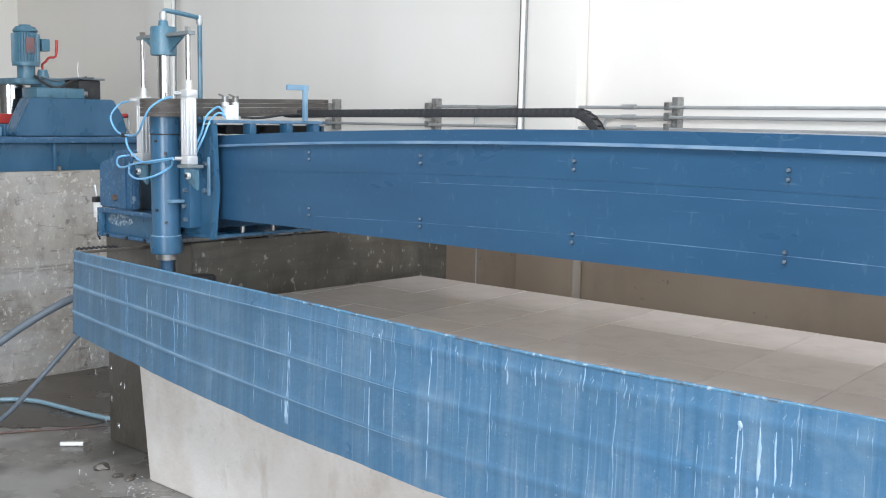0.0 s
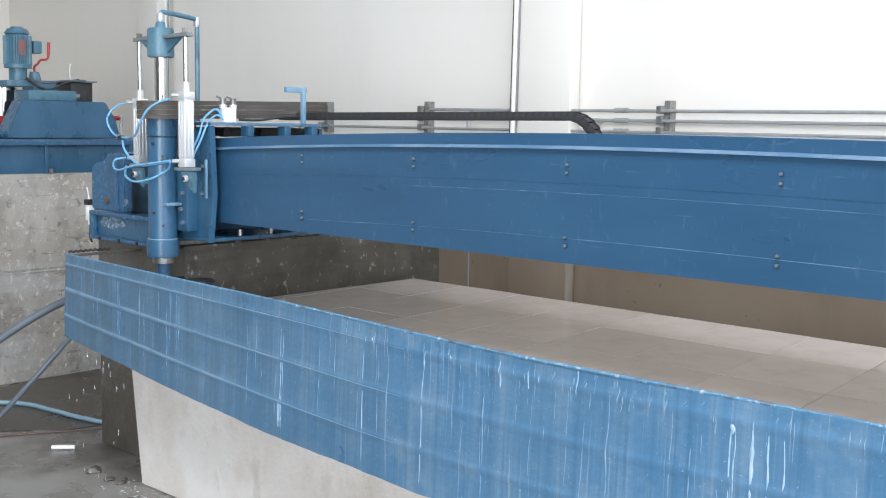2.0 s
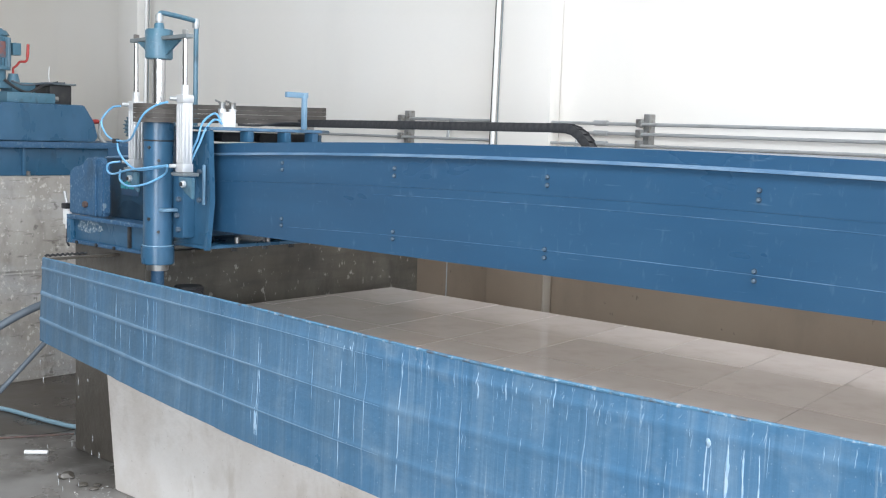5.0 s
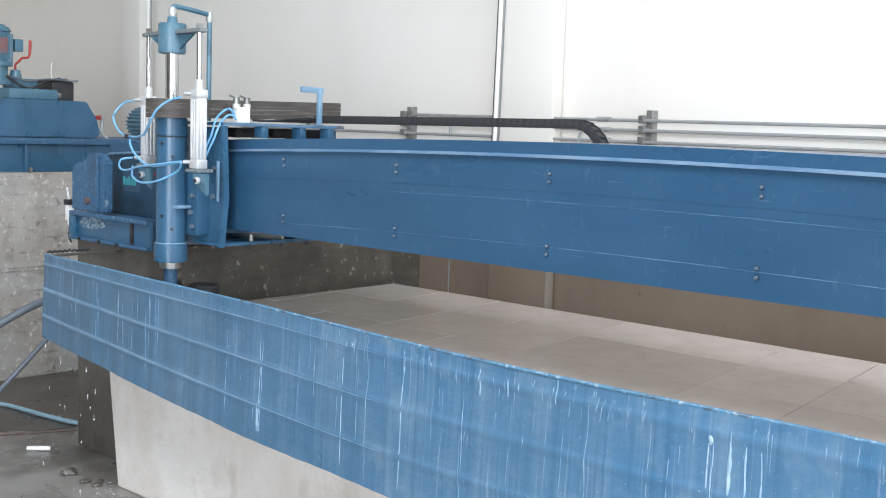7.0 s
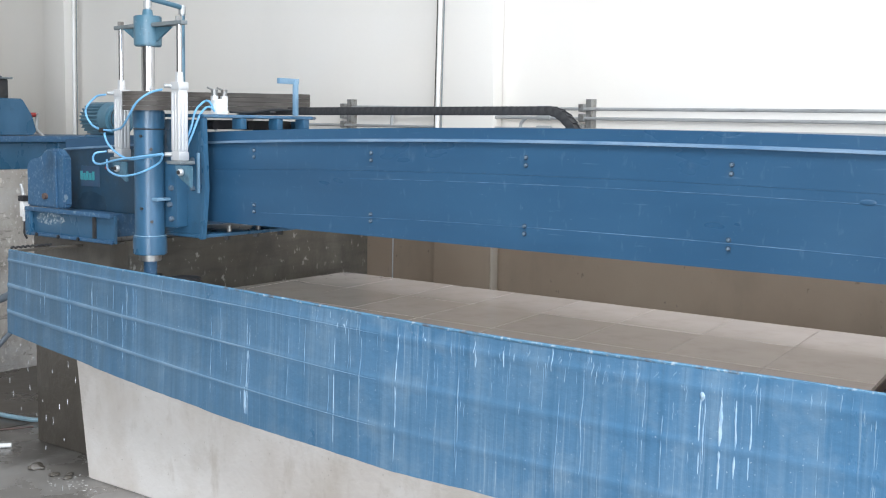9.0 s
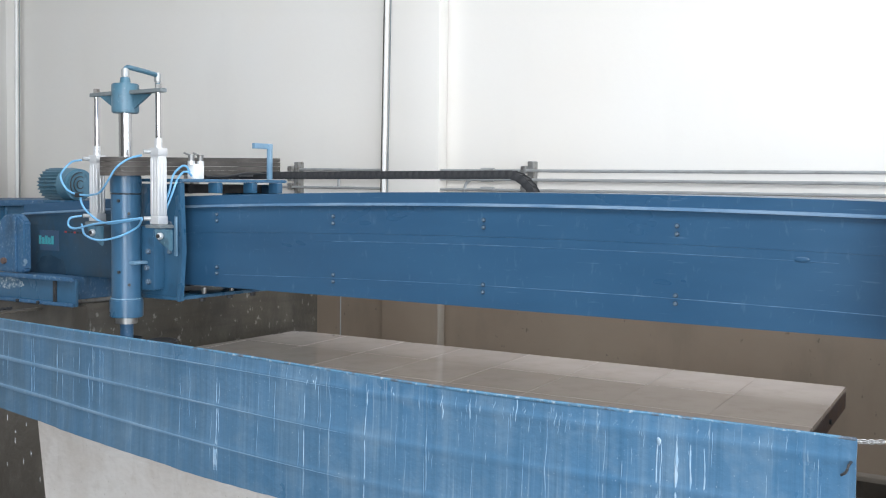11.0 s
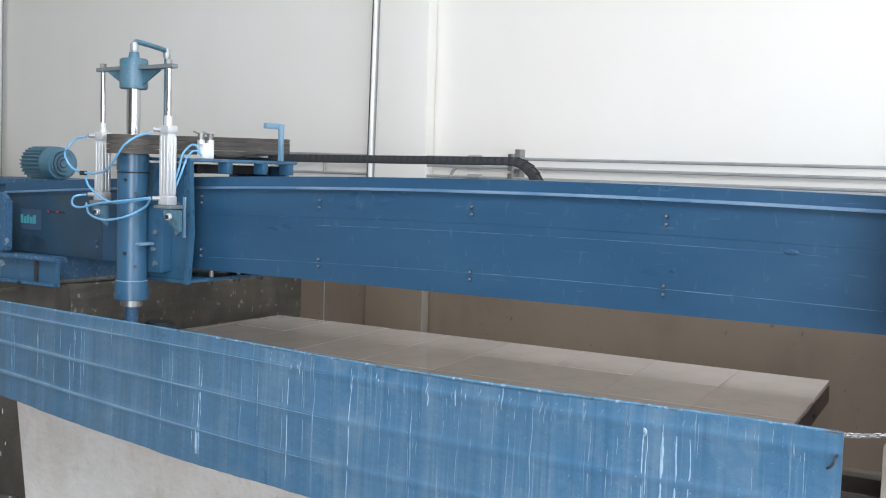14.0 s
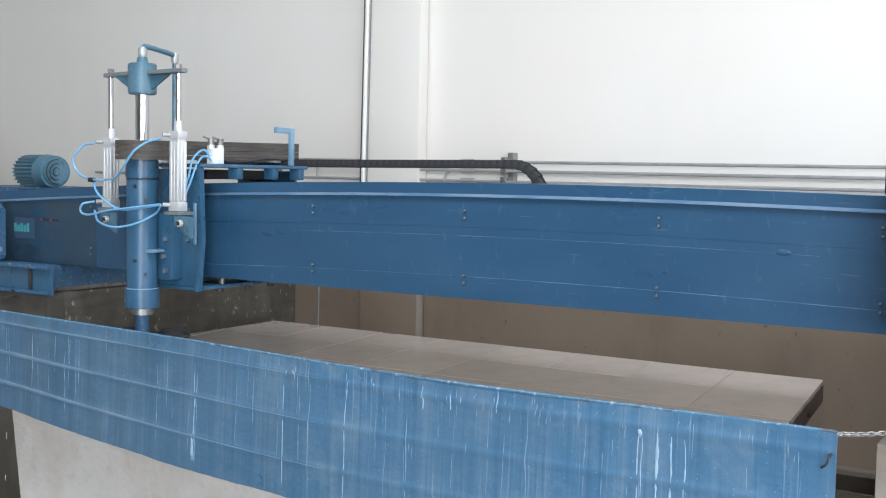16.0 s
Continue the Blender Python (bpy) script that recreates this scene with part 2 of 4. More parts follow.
M_LOGO_RED = mat("faded_red_print", (0.045, 0.075, 0.125), 0.5, tints=[((0.025, 0.08, 0.14), (20, 20, 20), 0.45, 0.65, 0.7, 3)])
M_WATER = bpy.data.materials.new("water")
M_WATER.use_nodes = True
_b = M_WATER.node_tree.nodes["Principled BSDF"]
_b.inputs["Base Color"].default_value = (0.9, 0.93, 0.95, 1)
_b.inputs["Roughness"].default_value = 0.08
_b.inputs["Transmission Weight"].default_value = 0.7
_b.inputs["IOR"].default_value = 1.33

# ---------------- mesh helpers ----------------


def box(bm, x0, x1, y0, y1, z0, z1, bevel=0.0, m=None):
    t = Matrix.Translation(((x0 + x1) / 2, (y0 + y1) / 2, (z0 + z1) / 2)) @ Matrix.Diagonal((x1 - x0, y1 - y0, z1 - z0, 1))
    r = bmesh.ops.create_cube(bm, size=1, matrix=(m @ t) if m else t)
    if bevel:
        edges = list({e for v in r["verts"] for e in v.link_edges})
        bmesh.ops.bevel(bm, geom=edges, offset=bevel, segments=2, affect="EDGES", profile=0.6)
    return bm


def rod(bm, a, b, r, r2=None, seg=20, bevel=0.0):
    a, b = Vector(a), Vector(b)
    d = b - a
    m = Matrix.Translation((a + b) / 2) @ d.to_track_quat("Z", "Y").to_matrix().to_4x4()
    res = bmesh.ops.create_cone(bm, cap_ends=True, segments=seg, radius1=r, radius2=r if r2 is None else r2, depth=d.length, matrix=m)
    if bevel:
        caps = {f for v in res["verts"] for f in v.link_faces if len(f.verts) > 4}
        bmesh.ops.bevel(bm, geom=list({e for f in caps for e in f.edges}), offset=bevel, segments=2, affect="EDGES")
    return bm


def prism(bm, pts, axis, a, b, bevel=0.0):
    """A polygon of 2D points, pushed from a to b along the axis."""
    def place(p, q):
        return {"x": (q, p[0], p[1]), "y": (p[0], q, p[1]), "z": (p[0], p[1], q)}[axis]
    f0 = bm.faces.new([bm.verts.new(place(p, a)) for p in pts])
    r = bmesh.ops.extrude_face_region(bm, geom=[f0])
    vs = [v for v in r["geom"] if isinstance(v, bmesh.types.BMVert)]
    bmesh.ops.translate(bm, verts=vs, vec=place((0, 0), b - a))
    bmesh.ops.recalc_face_normals(bm, faces=bm.faces)
    if bevel:
        allv = set(vs) | set(f0.verts)
        bmesh.ops.bevel(bm, geom=list({e for v in allv for e in v.link_edges}), offset=bevel, segments=2, affect="EDGES")
    return bm


def smooth_path(points, steps=8):
    """Catmull-Rom points through the given ones."""
    p = [Vector(q) for q in points]
    p = [2 * p[0] - p[1]] + p + [2 * p[-1] - p[-2]]
    out = []
    for i in range(1, len(p) - 2):
        for k in range(steps):
            t = k / steps
            a, b, c, d = p[i - 1:i + 3]
            out.append(0.5 * (2 * b + (c - a) * t + (2 * a - 5 * b + 4 * c - d) * t * t + (3 * b - a - 3 * c + d) * t ** 3))
    return out + [p[-2]]


def hose(bm, points, r, seg=10, steps=8, ragged=0.0):
    pts = smooth_path(points, steps)
    up = Vector((0.13, 0.27, 0.95)).normalized()
    rings = []
    for i, c in enumerate(pts):
        d = (pts[min(i + 1, len(pts) - 1)] - pts[max(i - 1, 0)]).normalized()
        u = d.cross(up).normalized()
        w = u.cross(d)
        q = r * (1 + ragged * noise.noise(c * 55)) * (1 if not ragged else 0.35 + 0.65 * math.sin(math.pi * (i + 0.5) / len(pts)) ** 0.5)
        rings.append([bm.verts.new(c + q * (math.cos(a) * u + math.sin(a) * w)) for a in (2 * math.pi * k / seg for k in range(seg))])
    for a, b in zip(rings, rings[1:]):
        for k in range(seg):
            bm.faces.new((a[k], a[(k + 1) % seg], b[(k + 1) % seg], b[k]))
    bm.faces.new(rings[0][::-1])
    bm.faces.new(rings[-1])
    bmesh.ops.recalc_face_normals(bm, faces=bm.faces)
    return bm


def mesh_of(name, bm, material, smooth=True):
    me = bpy.data.meshes.new(name)
    bm.normal_update()
    if smooth:
        for f in bm.faces:
            f.smooth = True
        for e in bm.edges:
            if len(e.link_faces) == 2 and e.calc_face_angle(0) > radians(32):
                e.smooth = False
    bm.to_mesh(me)
    bm.free()
    me.materials.append(material)
    return me


def part(name, bm, material, parent, label=""):
    ob = new(name, mesh_of(name, bm, material))
    ob.parent = parent
    if label:
        tagged(ob, label)
    return ob


def thing(name, label, category, at=(0, 0, 0), group="", kind=""):
    ob = new(name)
    ob.location = at
    ob.empty_display_size = 0.1
    return tagged(ob, label, category, group, kind)


def solid(name, bm, material, label, category, group="", kind=""):
    return tagged(new(name, mesh_of(name, bm, material)), label, category, group, kind)


def B():
    return bmesh.new()


# ---------------- the hall ----------------
solid("floor", box(B(), -7.9, 9.2, -9.2, 2.3, -0.2, 0.0), M_FLOOR, "wet grey concrete floor with dark damp patches", "floor", kind="structure")
WALL_Y = 2.05
wall_back = solid("wall_back", box(B(), -7.9, 9.2, WALL_Y, WALL_Y + 0.2, 0, 5.6), M_WALL, "off-white painted hall wall", "wall", kind="structure")
solid("wall_back_dado", box(B(), -4.6, 2.2, WALL_Y - 0.012, WALL_Y - 0.001, 0, 1.30), M_WALL_LOW, "brown lower part of the hall wall", "wall", kind="structure")
for px, hw in ((-1.643, 0.19), (-5.36, 0.13)):
    solid("pilaster", box(B(), px - hw, px + hw, WALL_Y - 0.10, WALL_Y - 0.0135, 1.305, 5.6, 0.006), M_WALL, "white painted pilaster on the hall wall", "pilaster", kind="structure")
solid("pilaster_foot", box(B(), -1.833, -1.453, WALL_Y - 0.10, WALL_Y - 0.0135, 0, 1.30, 0.006), M_WALL_LOW, "brown foot of the wall pilaster", "pilaster", kind="structure")
# pale strip paints in the light on the pilaster's right side face
M_LIT_EDGE = mat("lit_edge_plaster", (0.36, 0.315, 0.265), 0.6, tints=[((0.26, 0.215, 0.17), (3, 3, 1.5), 0.45, 0.7, 0.7, 5)])
solid("pilaster_edge", box(B(), -1.4525, -1.444, WALL_Y - 0.098, WALL_Y - 0.038, 0.2, 1.30, 0.002), M_LIT_EDGE, "edge strip of the wall pilaster, painted paler as its lit side", "edge strip", kind="structure")
solid("wall_left", box(B(), -7.95, -7.75, -9.2, WALL_Y, 0, 5.6), M_WALL, "off-white painted end wall", "wall", kind="structure")


def wall_with_opening(name, along, at, lo, hi, o0, o1, oz0, oz1, label):
    bm = B()
    for a0, a1, z0, z1 in ((lo, o0, 0, 5.6), (o1, hi, 0, 5.6), (o0, o1, oz1, 5.6), (o0, o1, 0, oz0)):
        if a1 - a0 > 0.01 and z1 - z0 > 0.01:
            if along == "x":
                box(bm, a0, a1, at - 0.2, at, z0, z1)
            else:
                box(bm, at, at + 0.2, a0, a1, z0, z1)
    return solid(name, bm, M_CONC, label, "wall", kind="structure")


wall_with_opening("wall_front", "x", -9.0, -7.75, 9.0, 2.7, 8.7, 0.0, 4.3, "hall wall with a wide open door")
wall_with_opening("wall_right", "y", 9.0, -9.0, WALL_Y, -4.8, 0.8, 0.3, 4.5, "hall wall with a wide open side door")
_bm = B()
for x0, x1, y0, y1 in ((-7.95, 9.2, -9.2, -3.75), (-7.95, 9.2, -1.45, 2.25), (-7.95, -2.05, -3.75, -1.45), (5.05, 9.2, -3.75, -1.45)):
    box(_bm, x0, x1, y0, y1, 5.5, 5.65)
solid("ceiling", _bm, M_CEIL, "plain hall ceiling with a skylight opening", "ceiling", kind="structure")
solid("ground", box(B(), -60, 60, -60, 60, -0.5, -0.21), M_CONC_LIGHT, "pale concrete yard round the hall", "ground", kind="structure")

# wall pipework
def wall_pipe(x, z0):
    t = thing("wall_pipe", "cream painted vertical pipe with thin darker lines beside it", "pipe")
    y = WALL_Y - 0.125
    part("tube", rod(B(), (x - 0.006, y, z0), (x + 0.050, y, 5.45), 0.0122, seg=14), M_WHITEPIPE, t)
    # thin brown and grey rods follow the pipe on either side
    part("cable", rod(B(), (x - 0.031, y + 0.012, z0), (x + 0.027, y + 0.012, 5.45), 0.0062, seg=8), M_BELT, t, "dark brown line along the pipe")
    part("cable", rod(B(), (x + 0.010, y + 0.014, z0), (x + 0.066, y + 0.014, 5.45), 0.0035, seg=8), M_GREYPLATE, t, "thin grey line along the pipe")
    for z in (3.2, 4.6):
        part("pipe_clip", box(B(), x, x + 0.07, y - 0.02, WALL_Y - 0.101, z, z + 0.02, 0.003), M_WHITEPIPE, t)


wall_pipe(-1.800, 1.40)
wall_pipe(-5.09, 0.9)
t = thing("drop_cable", "thin grey cable hanging down the brown lower wall", "cable")
part("cable", rod(B(), (-2.195, WALL_Y - 0.02, 0.2), (-2.19, WALL_Y - 0.02, 1.25), 0.0038, seg=8), M_PIPE, t)
for z, x0 in ((1.572, -2.12), (1.522, -1.25), (1.470, -3.6)):
    t = thing("conduit", "grey galvanised conduit running along the wall", "pipe", group="conduits on the wall")
    yy = WALL_Y - 0.075
    part("tube", hose(B(), [(x0 - 0.05, yy, z - 0.10), (x0 - 0.04, yy, z - 0.03), (x0, yy, z), (x0 + 0.06, yy, z), (3.2, yy, z - 0.012), (8.6, yy, z - 0.012)], 0.0085, 8, 6), M_PIPE, t)
    part("coupling", rod(B(), (-1.19, yy, z), (-1.11, yy, z), 0.013, seg=12), M_PIPE, t)
for x in (-3.42, -2.54, -0.93):
    t = thing("pipe_bracket", "grey steel strut holding conduits to the wall", "bracket", group="conduit brackets")
    part("strut", box(B(), x + 0.012, x + 0.045, WALL_Y - 0.055, WALL_Y - 0.001, 1.43, 1.62, 0.003), M_STEEL, t)
    for z in (1.600, 1.550, 1.497):
        part("clamp", box(B(), x - 0.014, x + 0.018, WALL_Y - 0.088, WALL_Y - 0.056, z - 0.045, z - 0.005, 0.006), M_STEEL, t)

# brown mottled concrete, darkened in its colour for the unlit trench
M_DIM_CONC = mat("brown_dim_concrete", (0.21, 0.178, 0.145), 0.6, tints=[((0.30, 0.27, 0.235), (2.5, 2.5, 4), 0.45, 0.66, 0.8, 6), ((0.11, 0.09, 0.07), (6, 6, 3), 0.52, 0.7, 0.7, 5)], bump=0.4, bump_scale=24)

# ---------------- concrete bed of the machine ----------------
bed = thing("machine_bed", "concrete bed with rail walls under the polishing machine", "machine bed", kind="structure")
part("front_wall", prism(B(), [(-1.925, 0), (1.42, 0), (1.42, 0.60), (-2.01, 0.60)], "y", -0.275, -0.10, 0.006), M_CONC_LIGHT, bed, "pale cast concrete front of the bed")
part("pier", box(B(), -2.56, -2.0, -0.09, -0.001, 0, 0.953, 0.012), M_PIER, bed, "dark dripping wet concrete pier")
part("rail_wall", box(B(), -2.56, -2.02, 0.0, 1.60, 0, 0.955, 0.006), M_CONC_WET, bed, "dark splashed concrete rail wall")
part("rail_wall", box(B(), 1.352, 1.96, 0.40, WALL_Y - 0.013, 0, 0.955, 0.006), M_DIM_CONC, bed, "brown concrete rail wall, darkened for shade")
part("front_pier", box(B(), 1.345, 1.96, -0.12, 0.399, 0, 0.80, 0.006), M_DIM_CONC, bed)
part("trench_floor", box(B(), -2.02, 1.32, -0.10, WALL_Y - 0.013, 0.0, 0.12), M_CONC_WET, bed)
part("cross_bar", box(B(), 0.98, 1.345, 0.88, 0.95, 0.39, 0.45, 0.004), M_DIM_CONC, bed, "dark steel bar across the trench")
part("ledge", box(B(), -2.019, 1.319, 1.863, WALL_Y - 0.0135, 0.12, 0.198, 0.006), M_DIM_CONC, bed)

# ---------------- work table with stone tiles ----------------
ZT = 0.708
table = thing("work_table", "long steel work table covered with wet beige stone tiles", "work table")


def table_end(y):
    return 0.893 + 0.10 * (1.315 - y)


part("table_frame", prism(B(), [(-1.93, -0.06), (table_end(-0.06), -0.06), (table_end(1.315), 1.315), (-1.93, 1.315)], "z", ZT - 0.090, ZT - 0.016, 0.004), M_TABLE, table, "rusty brown steel table frame")
for y in (0.62, 0.86):
    part("bolt", rod(B(), (table_end(y) - 0.004, y, ZT - 0.055), (table_end(y) + 0.008, y, ZT - 0.055), 0.010, seg=8), M_BLACK, table)
for x in (-1.6, -0.5, 0.6):
    for y in (0.1, 1.1):
        part("leg", box(B(), x, x + 0.14, y, y + 0.14, 0.12, ZT - 0.091), M_TABLE, table)

# ---------------- splash guard ----------------
guard = thing("splash_guard", "long blue steel splash guard streaked with dried lime water", "splash guard")


def guard_top(x):
    sag = 0.5 + 0.5 * math.cos(math.pi * min(max((x - 0.12) / 1.14, -1), 1))
    return -0.012 * sag + 0.940 - 0.024 * (x + 2.2) + 0.0025 * (x + 2.2) ** 2


def guard_height(x):
    k = min(max((x + 2.2) / 2.2, 0), 1)
    return 0.335 + 0.145 * k * (2 - k) - 0.015 * min(max((x + 2.2) / 0.5, 0), 1) - 0.007 * (0.5 + 0.5 * math.cos(math.pi * min(max((x - 0.12) / 1.14, -1), 1)))


RIBS = (0.095, 0.400, 0.712)


def guard_y(u):
    """front face from top (u = 0) to bottom (u = 1): folded top edge and two pressed ribs"""
    y = -0.445 - 0.015 * u
    for c, deep in zip(RIBS, (0.0032, 0.0030, 0.0030)):
        y -= deep * math.exp(-((u - c - 0.02) / 0.028) ** 2)
    return y


def guard_sheet():
    bm = B()
    rows_u = sorted({0, 0.02, 0.05, 0.1, 0.3, 0.38, 0.55, 0.64, 0.85, 0.97, 1.0} | {c + d for c in RIBS for d in (-0.03, -0.013, -0.006, 0, 0.006, 0.013, 0.03, 0.05, 0.073)})
    xs = [-2.19 + 3.50 * i / 150 for i in range(151)]
    grid = []
    for x in xs:
        col = []
        edge = 0.006 * noise.noise((x * 3, 0, 0)) + 0.003 * noise.noise((x * 14, 2, 0))
        for u in rows_u:
            z = guard_top(x) - guard_height(x) * u + (edge if u > 0.9 else 0) + 0.003 * noise.noise((x * 9, 5, 0)) * (u < 0.03)
            y = guard_y(u) + 0.006 * noise.noise((x * 1.3, u * 2, 3))
            col.append(bm.verts.new((x, y, z)))
        grid.append(col)
    for a, b in zip(grid, grid[1:]):
        for k in range(len(rows_u) - 1):
            bm.faces.new((a[k], b[k], b[k + 1], a[k + 1]))
    bmesh.ops.recalc_face_normals(bm, faces=bm.faces)
    back = bmesh.ops.extrude_face_region(bm, geom=bm.faces[:])
    bmesh.ops.translate(bm, verts=[v for v in back["geom"] if isinstance(v, bmesh.types.BMVert)], vec=(0, 0.004, 0))
    bmesh.ops.recalc_face_normals(bm, faces=bm.faces)
    return bm


part("sheet", guard_sheet(), M_GUARD, guard)
M_RIB = mat("chalky_lit_rib", (0.118, 0.208, 0.300), 0.5, tints=[((0.19, 0.28, 0.365), (5, 3, 3), 0.42, 0.64, 0.65, 5), ((0.30, 0.38, 0.45), (120, 40, 40), 0.55, 0.70, 0.4, 5), ((0.080, 0.165, 0.26), (9, 6, 6), 0.50, 0.68, 0.6, 6)])


def rib_strip(c, w):
    """low rounded rib strip on the sheet, its lit crest put into a pale colour"""
    bm = B()
    secs = []
    for i in range(101):
        x = -2.188 + 1.95 * i / 100
        k = w * (1 + 0.25 * noise.noise((x * 7, c * 30, 0))) * min(1, (101 - i) / 75)
        h = guard_height(x)
        secs.append([bm.verts.new((x, guard_y(c + 0.02 + o * k / h) + 0.006 * noise.noise((x * 1.3, (c + 0.02) * 2, 3)) + d, guard_top(x) - h * (c + 0.02) - o * k))
                     for o, d in ((-1, 0.0004), (-0.6, -0.0004), (0, -0.0007), (0.6, -0.0004), (1, 0.0004))])
    for p, q in zip(secs, secs[1:]):
        for j in range(4):
            bm.faces.new((p[j], q[j], q[j + 1], p[j + 1]))
    bmesh.ops.recalc_face_normals(bm, faces=bm.faces)
    return bm


for c, w in zip(RIBS, (0.006, 0.0098, 0.0098)):
    part("rib_ridge", rib_strip(c, w), M_RIB, guard, "pressed rib with chalk specks, its lit crest painted pale")
part("top_fold", hose(B(), [(x, -0.441, guard_top(x) - 0.002) for x in [-2.188 + 0.3495 * i for i in range(11)]], 0.0055, 8, 3), M_CRUST, guard, "crusted folded top edge")
for x in (-1.6, 0.0, 1.2):
    part("stay", box(B(), x, x + 0.04, -0.438, -0.12, 0.61, 0.64, 0.003), M_BLUE_WORN, guard)
_rng = random.Random(11)
NAMED = ((0.806, 0.13, 0.05, 0.0055), (0.802, 0.16, 0.42, 0.0022), (0.813, 0.16, 0.36, 0.0016), (0.856, 0.14, 0.50, 0.0036), (0.856, 0.14, 0.24, 0.0042), (0.896, 0.15, 0.42, 0.0034), (0.932, 0.16, 0.40, 0.0020),
         (-0.80, 0.62, 0.30, 0.0024), (-0.806, 0.72, 0.20, 0.003), (-0.794, 0.68, 0.24, 0.0018), (-0.80, 0.20, 0.5, 0.0016), (-0.79, 0.24, 0.4, 0.0012), (0.12, 0.10, 0.12, 0.0025), (-0.41, 0.18, 0.75, 0.0016), (-0.165, 0.22, 0.72, 0.0016))
LONG = random.Random(31)
STREAKS = [(LONG.uniform(-2.1, 1.25), LONG.uniform(0.05, 0.3), LONG.uniform(0.4, 0.68), LONG.uniform(0.0009, 0.0016)) for _ in range(34)]
for i in range(105):
    x = _rng.uniform(-2.1, 1.28) if i % 3 == 0 else _rng.uniform(-0.1, 1.27)
    u0 = _rng.uniform(0.02, 0.16) if i % 4 else _rng.uniform(0.2, 0.7)
    ln = _rng.uniform(0.03, 0.10) if i % 3 else _rng.uniform(0.1, 0.4)
    w = _rng.uniform(0.0006, 0.0014)
    if i < len(NAMED):
        x, u0, ln, w = NAMED[i]
    elif i < len(NAMED) + len(STREAKS):
        x, u0, ln, w = STREAKS[i - len(NAMED)]
    h = guard_height(x)
    pts = []
    for k in range(5):
        u = min(u0 + ln * k / 4, 0.99)
        pts.append((x + (0.002 + 0.006 * ln) * noise.noise((i * 3.1, k * 0.7, 0)), guard_y(u) + 0.006 * noise.noise((x * 1.3, u * 2, 3)) + 0.35 * w, guard_top(x) - h * u))
    part("dried_drip", hose(B(), pts, w, 6, 4, 0.7), M_DRIP if i < len(NAMED) else M_DRIP_THIN, guard)
for i in range(46):
    x = _rng.gauss(0.50, 0.20) if i % 4 else _rng.uniform(-0.5, 1.2)
    u0, ln, w = _rng.uniform(0.015, 0.10), _rng.uniform(0.03, 0.16) if i % 3 else _rng.uniform(0.01, 0.04), _rng.uniform(0.0008, 0.0022)
    lean, bend = _rng.uniform(-0.014, 0.004), _rng.uniform(-0.002, 0.002)
    pts = [(x + lean * k / 5 + bend * math.sin(k * 1.1), guard_y(u0 + ln * k / 5) + 0.006 * noise.noise((x * 1.3, u0 * 2, 3)) + 0.5 * w, guard_top(x) - guard_height(x) * (u0 + ln * k / 5)) for k in range(6)]
    part("dried_drip", hose(B(), pts, w, 6, 3, 0.9), M_DRIP if i % 4 == 0 else M_DRIP_THIN, guard)
part("hook_bolt", hose(B(), [(1.298, -0.44, 0.83), (1.298, -0.472, 0.828), (1.292, -0.475, 0.81), (1.280, -0.47, 0.800)], 0.0035, 8, 4), M_BLACK, guard)

chain = thing("guard_chain", "grey steel link chain tying the guard to the rail wall", "chain")
_pts = smooth_path([(1.305, -0.44, 0.880), (1.36, -0.43, 0.884), (1.43, -0.40, 0.893), (1.49, -0.30, 0.885), (1.50, -0.125, 0.80)], 6)
for i, p in enumerate(_pts):
    bm = B()
    ring = []
    d = (_pts[min(i + 1, len(_pts) - 1)] - _pts[max(i - 1, 0)]).normalized()
    s = d.cross(Vector((0, 0, 1))).normalized() if i % 2 else Vector((0, 0, 1))
    hose(bm, [p + 0.0105 * math.cos(a) * d + 0.005 * math.sin(a) * s for a in (2 * math.pi * k / 8 for k in range(9))], 0.0017, 6, 2)
    part("link", bm, M_STEEL, chain)

# ---------------- bridge beam ----------------


def beam_top(x):
    return 1.468 - 0.0115 * (x - 0.3) ** 2


XL, XR = -2.44, 1.75
beam = thing("bridge_beam", "long blue painted steel bridge beam with bolted cover sheets", "machine beam")


def beam_strip(y0, y1, lo, hi, n=28):
    """a long piece of the beam, its lower and upper edge given as functions of x"""
    bm = B()
    secs = []
    for i in range(n + 1):
        x = XL + (XR - XL) * i / n
        secs.append([bm.verts.new((x, y, z)) for y, z in ((y0, lo(x)), (y0, hi(x)), (y1, hi(x)), (y1, lo(x)))])
    for a, b in zip(secs, secs[1:]):
        for k in range(4):
            bm.faces.new((a[k], a[(k + 1) % 4], b[(k + 1) % 4], b[k]))
    bm.faces.new(secs[0])
    bm.faces.new(secs[-1][::-1])
    bmesh.ops.recalc_face_normals(bm, faces=bm.faces)
    return bm


part("box_girder", beam_strip(0.012, 0.40, lambda x: 1.080, lambda x: beam_top(x) - 0.042), M_BEAM, beam)
part("top_channel", beam_strip(0.006, 0.40, lambda x: beam_top(x) - 0.040, lambda x: beam_top(x)), M_BEAM, beam)
_bm = beam_strip(-0.011, 0.009, lambda x: beam_top(x) - 0.047, lambda x: beam_top(x) - 0.043)
for v in _bm.verts:
    if v.co.y > 0 and v.co.z > beam_top(v.co.x) - 0.045:
        v.co.z += 0.007
# paler blue paints the skylight's highlight onto the lip
M_LIP = mat("lip_highlight_blue", (0.10, 0.19, 0.30), 0.35, tints=[((0.22, 0.31, 0.40), (6, 6, 6), 0.42, 0.65, 0.7, 4)])
part("lip", _bm, M_LIP, beam, "lip along the beam, painted paler as its highlight")
